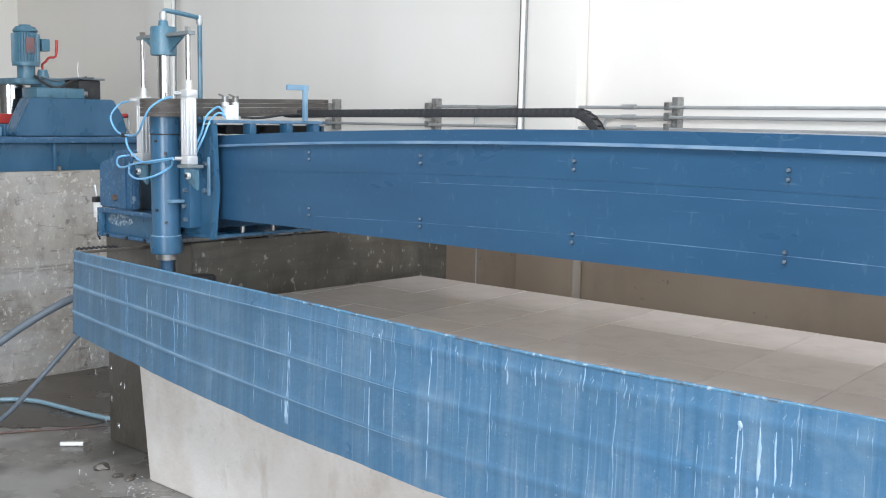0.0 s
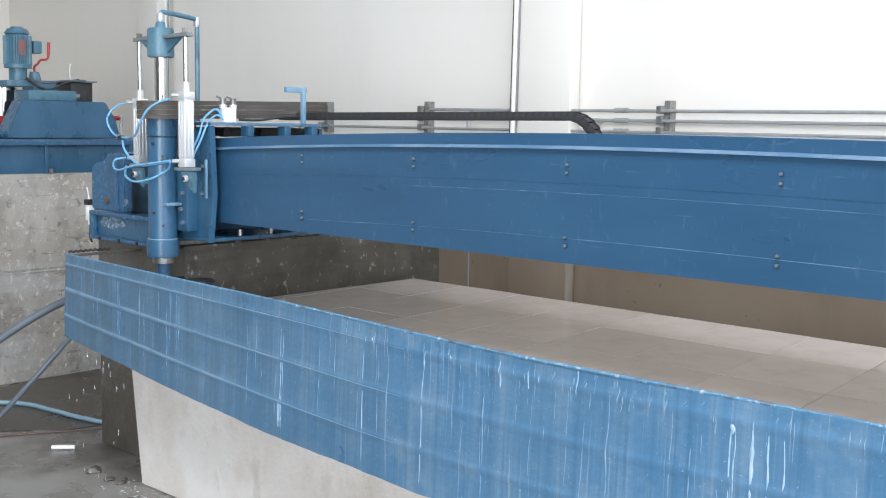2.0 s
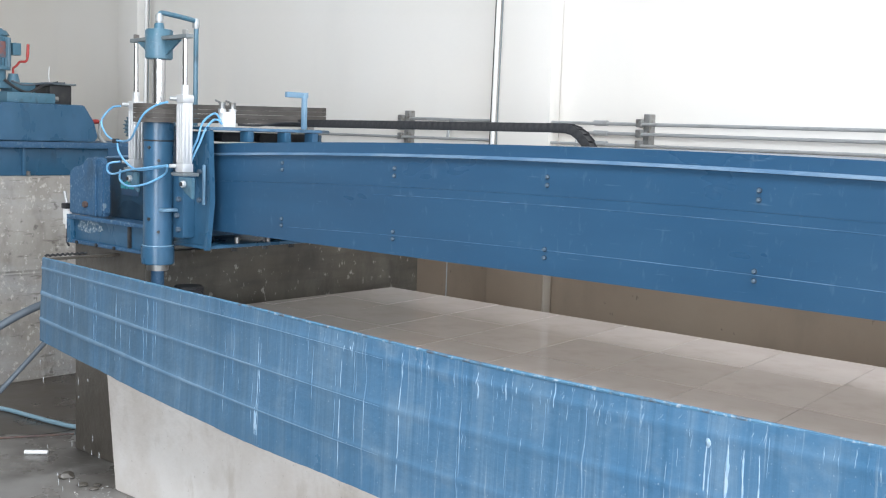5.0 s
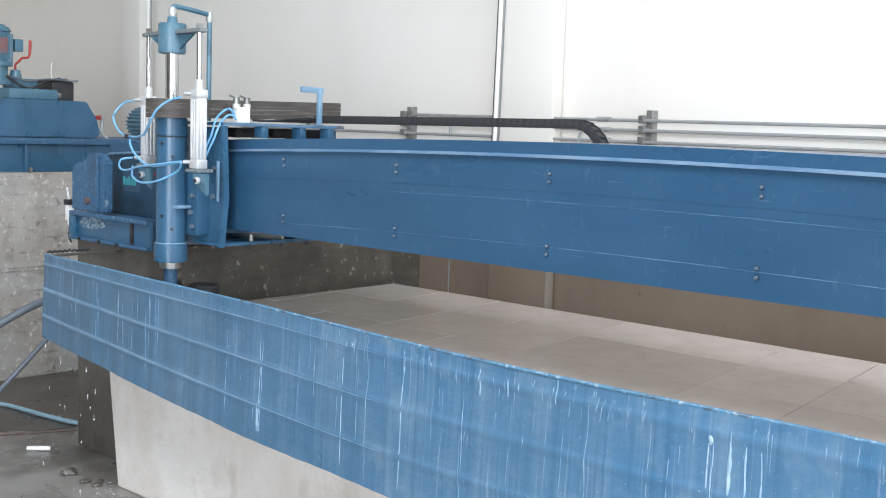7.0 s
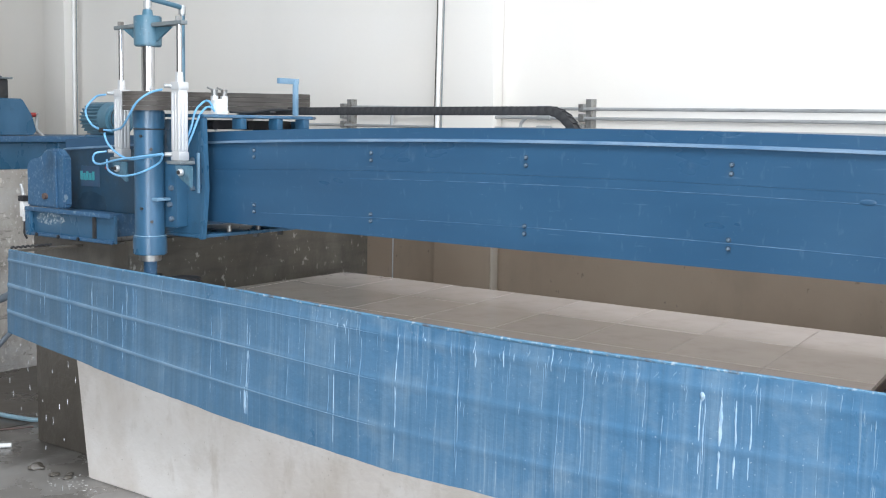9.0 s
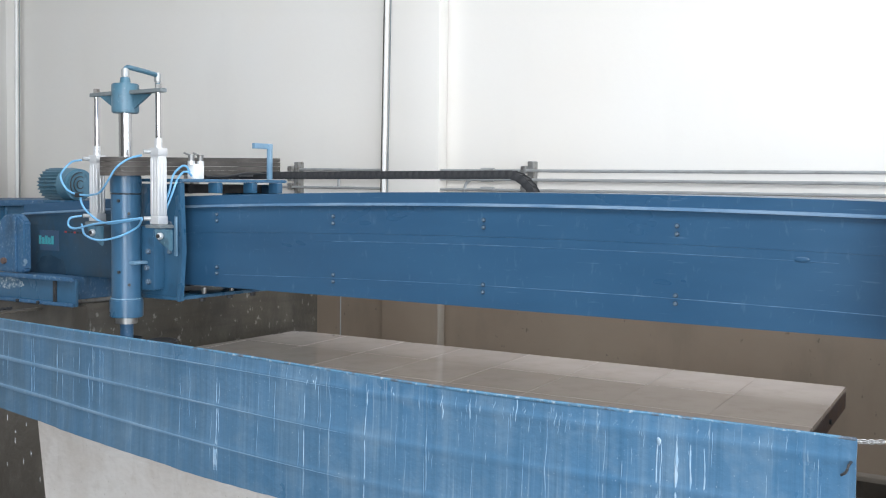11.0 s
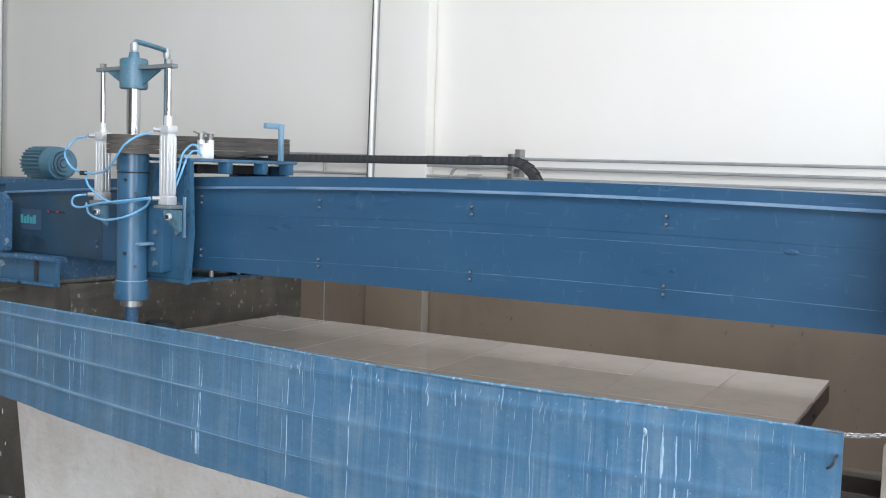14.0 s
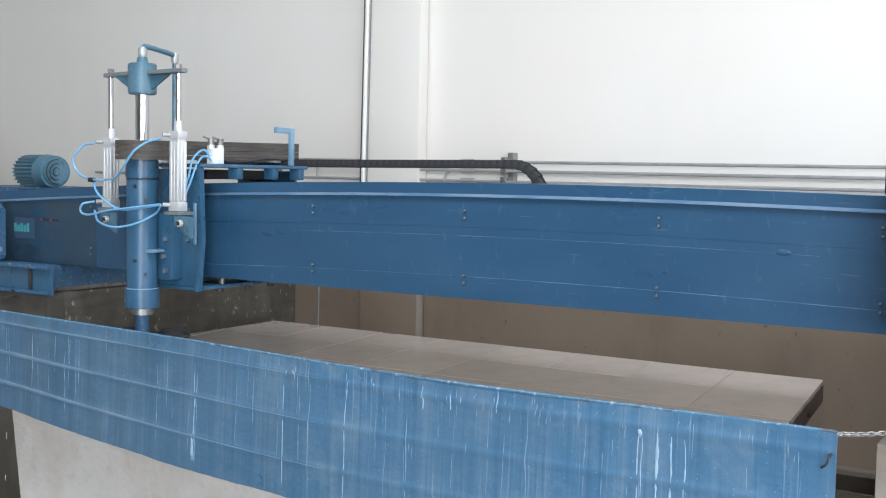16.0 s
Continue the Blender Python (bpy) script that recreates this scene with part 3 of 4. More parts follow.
part("lower_cover", beam_strip(0.0007, 0.0115, lambda x: 1.077, lambda x: beam_top(x) - 0.1493), M_BEAM, beam)
part("upper_cover", beam_strip(0.0, 0.0115, lambda x: beam_top(x) - 0.149, lambda x: beam_top(x) - 0.048), M_BEAM, beam)
M_BOLT = mat("painted_bolt", (0.16, 0.22, 0.28), 0.25, 0.35, tints=[((0.20, 0.25, 0.30), (90, 90, 90), 0.5, 0.62, 0.8, 2)])
M_BEAM_DARK = mat("dark_blue_washer", (0.012, 0.035, 0.065), 0.5, tints=[((0.03, 0.06, 0.09), (60, 60, 60), 0.45, 0.6, 0.6, 2)])
M_SCRATCH = mat("pale_scratched_paint", (0.11, 0.20, 0.31), 0.5, tints=[((0.03, 0.095, 0.18), (9, 4, 4), 0.38, 0.56, 0.95, 4)])
for dz, x0, x1 in ((-0.178, -0.75, 1.15), (-0.315, -1.2, 1.6)):
    part("weld_line", hose(B(), [(x0 + (x1 - x0) * i / 6, 0.0006, beam_top(x0 + (x1 - x0) * i / 6) + dz) for i in range(7)], 0.0011, 6, 3), M_SCRATCH, beam)
for x in (-1.83, -1.235, -0.650, -0.008, 0.674, 1.318):
    for z in (1.362 - 0.0115 * (x - 0.3) ** 2 * 0.35, 1.143 + 0.006 * (x > 0.5)):
        for dz in (0.0125, -0.0125):
            bolt = part("bolt", rod(B(), (x, 0.001, z + dz), (x, -0.009, z + dz), 0.0060, 0.0050, 6, 0.001), M_BOLT, beam)
            part("washer", rod(B(), (x, 0.003, z + dz), (x, -0.0012, z + dz), 0.0082, seg=14), M_BEAM_DARK, bolt)
_bm = B()
bmesh.ops.create_uvsphere(_bm, u_segments=20, v_segments=12, radius=1, matrix=Matrix.Translation((1.05, 0.0, 1.288)) @ Matrix.Diagonal((0.022, 0.0025, 0.008, 1)))
part("dent", _bm, M_BEAM, beam, "small bulging dent in the cover sheet")
bm = B()
box(bm, 1.318, 1.345, -0.02, 0.0, 1.46, 1.56, 0.008)
part("end_stop", bm, M_BLACK, beam, "black end stop on the beam")
# faded maker's plate and print as plain shapes
part("print_patch", box(B(), -2.32, -2.19, -0.0018, -0.0006, 1.18, 1.27), M_LOGO_RED, beam, "faded reddish print patch")
for i in range(5):
    part("print_bar", box(B(), -2.325 + 0.021 * i, -2.309 + 0.021 * i, -0.003, -0.0019, 1.208, 1.246 - 0.008 * (i % 2)), M_LOGO, beam, "faded teal print")
for i in range(6):
    part("print_bar", box(B(), -2.15 + 0.020 * i, -2.137 + 0.020 * i, -0.002, -0.0006, 1.262, 1.270), M_BLACK if i % 3 else M_RED, beam, "small dark print")

# dark ragged dome on the beam's lower edge
_bm = B()
_bm.faces.new([_bm.verts.new((-2.245 + 0.10 * math.cos(a) * (1 + 0.25 * noise.noise((2 * math.cos(a), 2 * math.sin(a), 1))), -0.0008, max(1.0795, 1.09 + 0.07 * math.sin(a) * (1 + 0.3 * noise.noise((4 * math.cos(a), 4 * math.sin(a), 3)))))) for a in (2 * math.pi * k / 48 for k in range(48))])
bmesh.ops.dissolve_degenerate(_bm, dist=1e-5, edges=_bm.edges)
bmesh.ops.recalc_face_normals(_bm, faces=_bm.faces)
M_DARK_PATCH = mat("dark_blue_patch", (0.014, 0.036, 0.062), 0.45, tints=[((0.03, 0.06, 0.09), (16, 16, 16), 0.45, 0.65, 0.7, 5)])
# dirt, and the shade of spindle and hoses painted in as a darker blue
M_DIRT_SHADE = mat("dirty_shaded_blue", (0.020, 0.054, 0.090), 0.42, tints=[((0.045, 0.055, 0.062), (4, 4, 4), 0.44, 0.66, 0.7, 6), ((0.022, 0.072, 0.135), (7, 7, 5), 0.50, 0.68, 0.7, 5), ((0.16, 0.20, 0.23), (120, 120, 100), 0.68, 0.74, 0.6, 3)], bump=0.06, bump_scale=40)
_dark_plate = B()
prism(_dark_plate, [(-2.40, 1.079), (-1.80, 1.079), (-1.80, 1.354), (-2.40, 1.334)], "y", -0.0004, 0.0006)
part("end_plate", _dark_plate, M_DIRT_SHADE, beam, "dirty blue plate at the beam's end, darkened for shade")
part("dark_patch", _bm, M_DARK_PATCH, beam, "dark rounded patch on the beam's lower edge")

# unseen truck carrying the beam's other end; housing and cover added for shade
far_truck = thing("end_truck", "unseen blue end truck, added to shade the beam's far end", "end carriage")
part("foot", box(B(), 1.62, 1.94, -0.10, 0.39, 0.8005, 0.9565, 0.012), M_BLUE_WORN, far_truck)
part("body", box(B(), 1.62, 1.94, -0.115, 0.56, 0.957, 1.076, 0.012), M_BLUE_WORN, far_truck)
part("shade_housing", box(B(), 1.50, 1.92, -0.36, -0.016, 1.077, 1.60, 0.02), M_BLUE_WORN, far_truck)
part("shade_cover", box(B(), 1.385, 1.499, -0.30, -0.016, 1.085, 1.58, 0.012), M_BLUE, far_truck)

# drive motor on the beam's end
motor = thing("drive_motor", "blue finned electric motor on the beam end", "electric motor")


def motor_body(bm, a, b, r, fins=26):
    """a ribbed cylinder between two points"""
    a, b = Vector(a), Vector(b)
    d = (b - a).normalized()
    u = d.orthogonal().normalized()
    w = d.cross(u)
    ring = []
    for k in range(fins * 4):
        rr = r if k % 4 in (0, 1) else r * 0.86
        ang = 2 * math.pi * (k + (0.25 if k % 4 == 0 else -0.25 if k % 4 == 1 else 0)) / (fins * 4)
        ring.append(rr * (math.cos(ang) * u + math.sin(ang) * w))
    va, vb = [bm.verts.new(a + p) for p in ring], [bm.verts.new(b + p) for p in ring]
    n = len(ring)
    for k in range(n):
        bm.faces.new((va[k], va[(k + 1) % n], vb[(k + 1) % n], vb[k]))
    bm.faces.new(va)
    bm.faces.new(vb)
    bmesh.ops.recalc_face_normals(bm, faces=bm.faces)
    return bm


part("stator", motor_body(B(), (-2.45, 0.17, 1.475), (-2.27, 0.13, 1.475), 0.076), M_TEAL, motor)
part("fan_cover", rod(B(), (-2.275, 0.131, 1.475), (-2.18, 0.11, 1.475), 0.078, 0.07, 28, 0.012), M_TEAL, motor)
for k in range(3):
    part("grille_ring", hose(B(), [(-2.179, 0.109 + 0.018 * (k + 1) * math.cos(a), 1.475 + 0.018 * (k + 1) * math.sin(a)) for a in (2 * math.pi * j / 12 for j in range(13))], 0.0025, 6, 2), M_BLACK, motor)
part("foot", box(B(), -2.40, -2.20, 0.08, 0.22, 1.385, 1.405, 0.004), M_BLUE, motor)

# ---------------- end truck on the rail wall ----------------
truck = thing("end_truck", "blue cast end truck carrying the bridge beam on its rail", "end carriage")
part("lower_box", box(B(), -2.52, -2.03, -0.10, 1.15, 0.975, 1.075, 0.008), M_BLUE_WORN, truck)
part("rail", box(B(), -2.36, -2.06, -0.058, 1.58, 0.955, 0.974, 0.002), M_STEEL, truck)
part("wheel_housing", prism(B(), [(-2.545, 1.085), (-2.545, 1.258), (-2.537, 1.280), (-2.515, 1.295), (-2.46, 1.301), (-2.435, 1.314), (-2.41, 1.335), (-2.38, 1.343), (-2.31, 1.343), (-2.265, 1.31), (-2.265, 1.10), (-2.28, 1.085)], "y", -0.125, -0.085, 0.008), M_BLUE_WORN, truck, "worn blue cast wheel cover")
part("cover_rib", box(B(), -2.330, -2.312, -0.136, -0.1255, 1.088, 1.330, 0.003), M_BLUE_WORN, truck)
part("lower_cover", box(B(), -2.53, -1.94, -0.118, -0.101, 0.957, 1.074, 0.003), M_BLUE, truck)
part("cover_frame", box(B(), -2.545, -2.508, -0.138, -0.1185, 0.957, 1.064, 0.003), M_BLUE, truck)
part("cover_frame", box(B(), -2.545, -1.94, -0.138, -0.1185, 1.0645, 1.0835, 0.003), M_BLUE_WORN, truck)
part("cover_frame", box(B(), -2.507, -1.94, -0.134, -0.1185, 0.957, 0.972, 0.003), M_BLUE_WORN, truck)
part("cover_frame", box(B(), -2.072, -2.055, -0.130, -0.1185, 0.973, 1.064, 0.003), M_BLACK, truck)
_bm = B()
_bm.faces.new([_bm.verts.new((-2.385 + 0.105 * math.cos(a) * (1 + 0.35 * noise.noise((3 * math.cos(a), 3 * math.sin(a), 7))), -0.1188, 1.036 + 0.026 * math.sin(a) * (1 + 0.3 * noise.noise((5 * math.cos(a), 5 * math.sin(a), 2))))) for a in (2 * math.pi * k / 48 for k in range(48))])
bmesh.ops.recalc_face_normals(_bm, faces=_bm.faces)
M_FLAKE = mat("flaked_paint", (0.10, 0.17, 0.23), 0.7, tints=[((0.42, 0.47, 0.50), (90, 90, 80), 0.47, 0.60, 0.85, 6), ((0.035, 0.10, 0.18), (34, 34, 34), 0.52, 0.62, 0.9, 6)], bump=0.3, bump_scale=120)
part("flaked_paint", _bm, M_FLAKE, truck, "pale flaked paint on the lower cover")
part("bolt", rod(B(), (-2.40, -0.124, 1.135), (-2.40, -0.140, 1.135), 0.014, seg=6), M_TABLE, truck)
for x in (-2.46, -2.30, -2.16):
    part("bolt", rod(B(), (x, -0.1345, 0.9645), (x, -0.142, 0.9645), 0.008, seg=6), M_BLACK, truck)
part("end_bracket", box(B(), -2.10, -2.03, 0.10, 0.135, 1.076, 1.079, 0), M_BLUE, truck)
for y in (0.62, 0.9):
    part("wheel_stub", rod(B(), (-2.03, y, 1.01), (-1.995, y, 1.01), 0.022, seg=14), M_BLACK, truck)
switch = thing("limit_switch", "white limit switch with a black cable on the end truck", "switch")
part("body", box(B(), -2.637, -2.608, -0.105, -0.075, 1.03, 1.10, 0.004), M_WHITE, switch)
part("tip", rod(B(), (-2.622, -0.09, 1.01), (-2.622, -0.09, 1.03), 0.009, seg=10), M_WHITE, switch)
part("head", box(B(), -2.642, -2.605, -0.11, -0.07, 1.10, 1.125, 0.004), M_BLACK, switch)
part("lever", rod(B(), (-2.627, -0.09, 1.125), (-2.652, -0.085, 1.175), 0.008, seg=8), M_PIPE, switch)
part("arm", box(B(), -2.612, -2.582, -0.10, -0.085, 1.06, 1.075, 0.002), M_STEEL, switch)
part("cable", hose(B(), [(-2.622, -0.09, 1.01), (-2.624, -0.09, 0.98), (-2.617, -0.095, 0.955), (-2.592, -0.10, 0.935)], 0.005, 8), M_BLACK, switch)
part("end_bar", box(B(), -2.202, -2.190, -0.436, -0.092, 0.926, 0.938, 0.002), M_PIER, guard)
seal = thing("saw_chain", "dark oily link chain lying on the guard bar", "chain")
part("links", hose(B(), [(-2.196, -0.43 + 0.011 * i, 0.945 + 0.005 * (i % 2)) for i in range(18)], 0.005, 6, 2), M_BLACK, seal)

# ---------------- polishing carriage (its space: x from the spindle's axis) ----------------
M_POST = mat("pale_blue_paint", (0.15, 0.265, 0.37), 0.35, tints=[((0.24, 0.36, 0.46), (12, 12, 5), 0.45, 0.65, 0.6, 4), ((0.07, 0.16, 0.26), (20, 20, 9), 0.55, 0.7, 0.6, 3)])
SY = -0.17
carriage = thing("polishing_carriage", "blue carriage with a pneumatic polishing spindle on the beam", "polishing head", (-1.955, 0, 0))
part("spindle_tube", rod(rod(B(), (0, SY, 1.008), (0, SY, 1.43), 0.0575, seg=36), (0, SY, 1.43), (0, SY, 1.50), 0.0610, seg=36, bevel=0.004), M_BLUE, carriage)
part("weld_ring", hose(B(), [(0.0576 * math.cos(a), SY + 0.0576 * math.sin(a), 1.427) for a in (2 * math.pi * k / 24 for k in range(25))], 0.0028, 6, 1), M_BLACK, carriage)
part("weld_ring", hose(B(), [(0.0600 * math.cos(a), SY + 0.0600 * math.sin(a), 1.012) for a in (2 * math.pi * k / 24 for k in range(25))], 0.0030, 6, 1), M_POST, carriage)
part("sleeve", rod(B(), (0, SY, 0.938), (0, SY, 1.010), 0.0655, seg=36, bevel=0.004), M_BLUE, carriage)
part("steel_ring", rod(B(), (0, SY, 0.912), (0, SY, 0.9375), 0.0435, seg=28, bevel=0.003), M_STEEL, carriage, "bare steel ring under the spindle")
part("drive_shaft", rod(B(), (0, SY, 0.82), (0, SY, 0.9115), 0.026, 0.026, 24), M_BLUE_WORN, carriage)
for z in (1.40, 1.12):
    part("screw", rod(B(), (0.02, SY - 0.052, z), (0.021, SY - 0.060, z), 0.006, seg=8), M_BLACK, carriage)
    part("screw", rod(B(), (0.05, SY - 0.03, z - 0.05), (0.056, SY - 0.036, z - 0.05), 0.006, seg=8), M_BLACK, carriage)
part("chrome_shaft", rod(B(), (0, SY, 1.56), (0, SY, 1.756), 0.026, seg=24), M_CHROME, carriage, "bright chromed spindle shaft")
part("inner_shaft", rod(B(), (-0.035, SY + 0.02, 1.56), (-0.035, SY + 0.02, 1.756), 0.008, seg=12), M_CHROME, carriage)
part("rotary_cap", rod(B(), (0, SY, 1.744), (0, SY, 1.859), 0.053, seg=32, bevel=0.004), M_TEAL, carriage, "grey-blue rotary joint housing")
part("neck", rod(B(), (0, SY, 1.859), (0, SY, 1.884), 0.022, 0.018, 16), M_TEAL, carriage)
TILT = -0.13


def cy(x):
    return SY + TILT * x


for s, x1 in ((-1, -0.228), (1, 0.250)):
    part("cross_arm", prism(B(), [(s * 0.045, SY - 0.022), (x1, cy(x1) - 0.016), (x1, cy(x1) + 0.016), (s * 0.045, SY + 0.022)], "z", 1.816, 1.831, 0.002), M_GREYPLATE, carriage)
    part("gusset", prism(B(), [(s * 0.048, 1.815), (s * 0.048, 1.758), (s * 0.145, 1.815)], "y", SY - 0.005, SY + 0.005), M_TEAL, carriage)
for x, zt in ((-0.198, 1.596), (0.214, 1.620)):
    CY = cy(x)
    rod_b = rod(B(), (x, CY, zt), (x, CY, 1.816), 0.0105, seg=16)
    part("piston_rod", rod_b, M_CHROME, carriage)
    part("rod_nut", rod(B(), (x, CY, 1.831), (x, CY, 1.848), 0.013, seg=6), M_STEEL, carriage)
    cyl = part("air_cylinder", box(B(), x - 0.0215, x + 0.0215, CY - 0.0215, CY + 0.0215, 1.315, zt - 0.02, 0.005), M_ALU, carriage, "pale aluminium air cylinder")
    for dx in (-0.0155, 0.0, 0.0155):
        part("rib", box(B(), x + dx - 0.0042, x + dx + 0.0042, CY - 0.0240, CY - 0.0210, 1.35, zt - 0.055, 0.001), M_ALU, cyl)
        part("rib", box(B(), x + 0.0210, x + 0.0240, CY + dx - 0.0042, CY + dx + 0.0042, 1.35, zt - 0.055, 0.001), M_ALU, cyl)
    part("end_cap", box(B(), x - 0.0245, x + 0.0245, CY - 0.0245, CY + 0.0245, zt - 0.045, zt - 0.015, 0.004), M_ALU, cyl)
    part("end_cap", box(B(), x - 0.0245, x + 0.0245, CY - 0.0245, CY + 0.0245, 1.312, 1.345, 0.004), M_ALU, cyl)
    part("collar", rod(B(), (x, CY, zt - 0.015), (x, CY, zt + 0.022), 0.016, 0.014, 16), M_ALU, cyl)
    for z in (zt - 0.030, 1.335):
        part("fitting", rod(B(), (x - 0.020, CY - 0.022, z), (x - 0.033, CY - 0.045, z), 0.008, seg=10), M_PIPE, cyl)
    part("clevis_plate", box(B(), x - 0.040, x + 0.040, CY - 0.032, CY + 0.04, 1.298, 1.311, 0.003), M_GREYPLATE, carriage)
    px, pz = (x + 0.012, 1.268) if x < 0 else (x + 0.046, 1.270)
    part("clevis", prism(B(), [(px - 0.042, 1.295), (px + 0.050, 1.295), (px + 0.050, 1.215), (px + 0.042, 1.215), (px - 0.008, 1.243), (px - 0.034, 1.262)], "y", CY - 0.03, CY - 0.018, 0.003), M_TEAL, carriage)
    part("pin", rod(B(), (px, CY - 0.046, pz), (px, CY - 0.029, pz), 0.0130, seg=16, bevel=0.003), M_ALU, carriage)
    part("pin_head", rod(B(), (px, CY - 0.050, pz), (px, CY - 0.0455, pz), 0.008, seg=10), M_BLACK, carriage)
part("water_pipe", hose(B(), [(0, SY, 1.878), (0, SY, 1.908), (0, SY + 0.006, 1.921), (0, SY + 0.03, 1.924), (-0.016, SY + 0.158, 1.913), (-0.018, SY + 0.180, 1.906), (-0.019, SY + 0.187, 1.888), (-0.019, SY + 0.187, 1.846), (-0.019, SY + 0.187, 1.49)], 0.010, 10, 6), M_TEAL, carriage, "grey-blue painted water pipe")
part("elbow", rod(B(), (0, SY, 1.884), (0, SY, 1.921), 0.016, seg=14, bevel=0.005), M_PIPE, carriage)
part("elbow", rod(B(), (-0.0185, SY + 0.186, 1.878), (-0.0185, SY + 0.186, 1.920), 0.0145, seg=14, bevel=0.005), M_PIPE, carriage)


# belt drive: pulleys and four stacked belts
part("pulley", rod(B(), (0, SY, 1.502), (0, SY, 1.571), 0.088, seg=36, bevel=0.003), M_STEEL, carriage)
part("motor_pulley", rod(B(), (0.08, 0.51, 1.502), (0.08, 0.51, 1.575), 0.088, seg=36), M_STEEL, carriage)


def belt(z):
    bm = B()
    r = 0.098
    loop = [(r * math.cos(a), SY + r * math.sin(a)) for a in (math.pi + math.pi * k / 14 for k in range(15))]
    loop += [(0.08 + r * math.cos(a), 0.51 + r * math.sin(a)) for a in (math.pi * k / 14 for k in range(15))]
    n = len(loop)
    c = []
    for i, (x, y) in enumerate(loop):
        cx0, cy0 = (0, SY) if i < 15 else (0.08, 0.51)
        nx, ny = (x - cx0) / r, (y - cy0) / r
        rise = 0.012 * (y - SY) / 0.67
        c.append([bm.verts.new((x + o * nx, y + o * ny, z + h + rise)) for o, h in ((-0.010, -0.006), (0, -0.0085), (0, 0.0085), (-0.010, 0.006))])
    for i in range(n):
        a, b = c[i], c[(i + 1) % n]
        for k in range(4):
            bm.faces.new((a[k], a[(k + 1) % 4], b[(k + 1) % 4], b[k]))
    bmesh.ops.recalc_face_normals(bm, faces=bm.faces)
    return bm


for k in range(4):
    part("belt", belt(1.508 + 0.0182 * k), M_BELT, carriage, "worn dark rubber drive belt")

# frame that clasps the beam
FX0, FX1 = -0.13, 0.188
part("front_plate", box(B(), FX0, FX1 + 0.009, -0.075, -0.058, 1.02, 1.467, 0.003), M_BLUE, carriage)
part("cheek_flange", prism(B(), [(-0.094, 1.005), (-0.076, 1.20), (-0.088, 1.475), (-0.064, 1.475), (-0.052, 1.20), (-0.070, 1.005)], "x", FX1 + 0.010, FX1 + 0.028, 0.002), M_BLUE, carriage)
part("top_plate", prism(B(), [(FX0, -0.090), (0.222, -0.090), (0.385, 0.345), (0.25, 0.51), (FX0, 0.51)], "z", 1.4755, 1.488, 0.003), M_BLUE, carriage)
part("bottom_plate", box(B(), FX0, FX1, -0.076, 0.45, 1.006, 1.020, 0.003), M_BLUE, carriage)
part("back_plate", box(B(), FX0, FX1, 0.505, 0.522, 1.03, 1.467, 0.003), M_BLUE, carriage)
for x, y in ((0.278, 0.070), (0.332, 0.215), (0.372, 0.325)):
    part("roller_block", box(B(), x - 0.05, x, y - 0.018, y + 0.014, 1.432, 1.475, 0.004), M_BLUE, carriage)
part("inner_rail", box(B(), FX0, FX1 - 0.075, 0.06, 0.50, 1.43, 1.4675, 0.003), M_BLACK, carriage)
for y in (0.05, 0.24):
    part("roller", rod(B(), (FX1 - 0.09, y, 1.447), (FX1 - 0.05, y, 1.447), 0.018, seg=18), M_BLACK, carriage)
for y in (0.08, 0.24, 0.38):
    part("foot_bolt", rod(B(), (FX1 - 0.02, y, 0.99), (FX1 - 0.02, y, 1.006), 0.013, seg=6), M_BLACK, carriage)
    part("foot_bolt", rod(B(), (FX1 - 0.03, y + 0.02, 1.020), (FX1 - 0.03, y + 0.02, 1.045), 0.010, seg=10), M_STEEL, carriage)
part("slide_block", box(B(), 0.0, 0.105, -0.125, -0.0755, 1.045, 1.30, 0.004), M_BLUE, carriage)
part("slide_rib", box(B(), 0.106, 0.114, -0.13, -0.0755, 1.05, 1.26, 0.002), M_BLUE, carriage)
part("side_rib", box(B(), 0.200, 0.210, -0.105, -0.0955, 1.185, 1.340, 0.002), M_POST, carriage)
for x, z in ((0.085, 1.20), (0.085, 1.08), (0.075, 1.135), (0.150, 1.20), (0.150, 1.31)):
    part("bolt", rod(B(), (x, -0.125 if x < 0.12 else -0.0755, z), (x, -0.142 if x < 0.12 else -0.09, z), 0.0105, seg=6, bevel=0.002), M_BOLT, carriage)
for z in (1.150,):
    part("tube_lug", box(B(), 0.035, 0.080, SY - 0.03, SY + 0.04, z, z + 0.013, 0.005), M_POST, carriage)
hook = part("post", box(B(), 0.354, 0.372, 0.259, 0.277, 1.4885, 1.632, 0.003), M_POST, carriage, "pale blue steel post")
part("post_arm", box(B(), 0.346, 0.362, 0.180, 0.290, 1.614, 1.636, 0.002), M_POST, hook)
valve = part("valve_block", box(B(), FX1, FX1 + 0.036, -0.022, 0.035, 1.4885, 1.548, 0.003), M_WHITE, carriage, "white pneumatic valve block")
for y in (-0.018, 0.032):
    part("valve_foot", rod(B(), (FX1 + 0.018, y, 1.545), (FX1 + 0.018, y, 1.560), 0.015, seg=12), M_ALU, valve)
    part("valve_knob", rod(B(), (FX1 + 0.018, y, 1.560), (FX1 + 0.018, y, 1.585), 0.011, 0.014, 12), M_STEEL, valve)
    part("lever", rod(B(), (FX1 + 0.018, y, 1.580), (FX1 - 0.012, y - 0.01, 1.592), 0.004, seg=8), M_STEEL, valve)
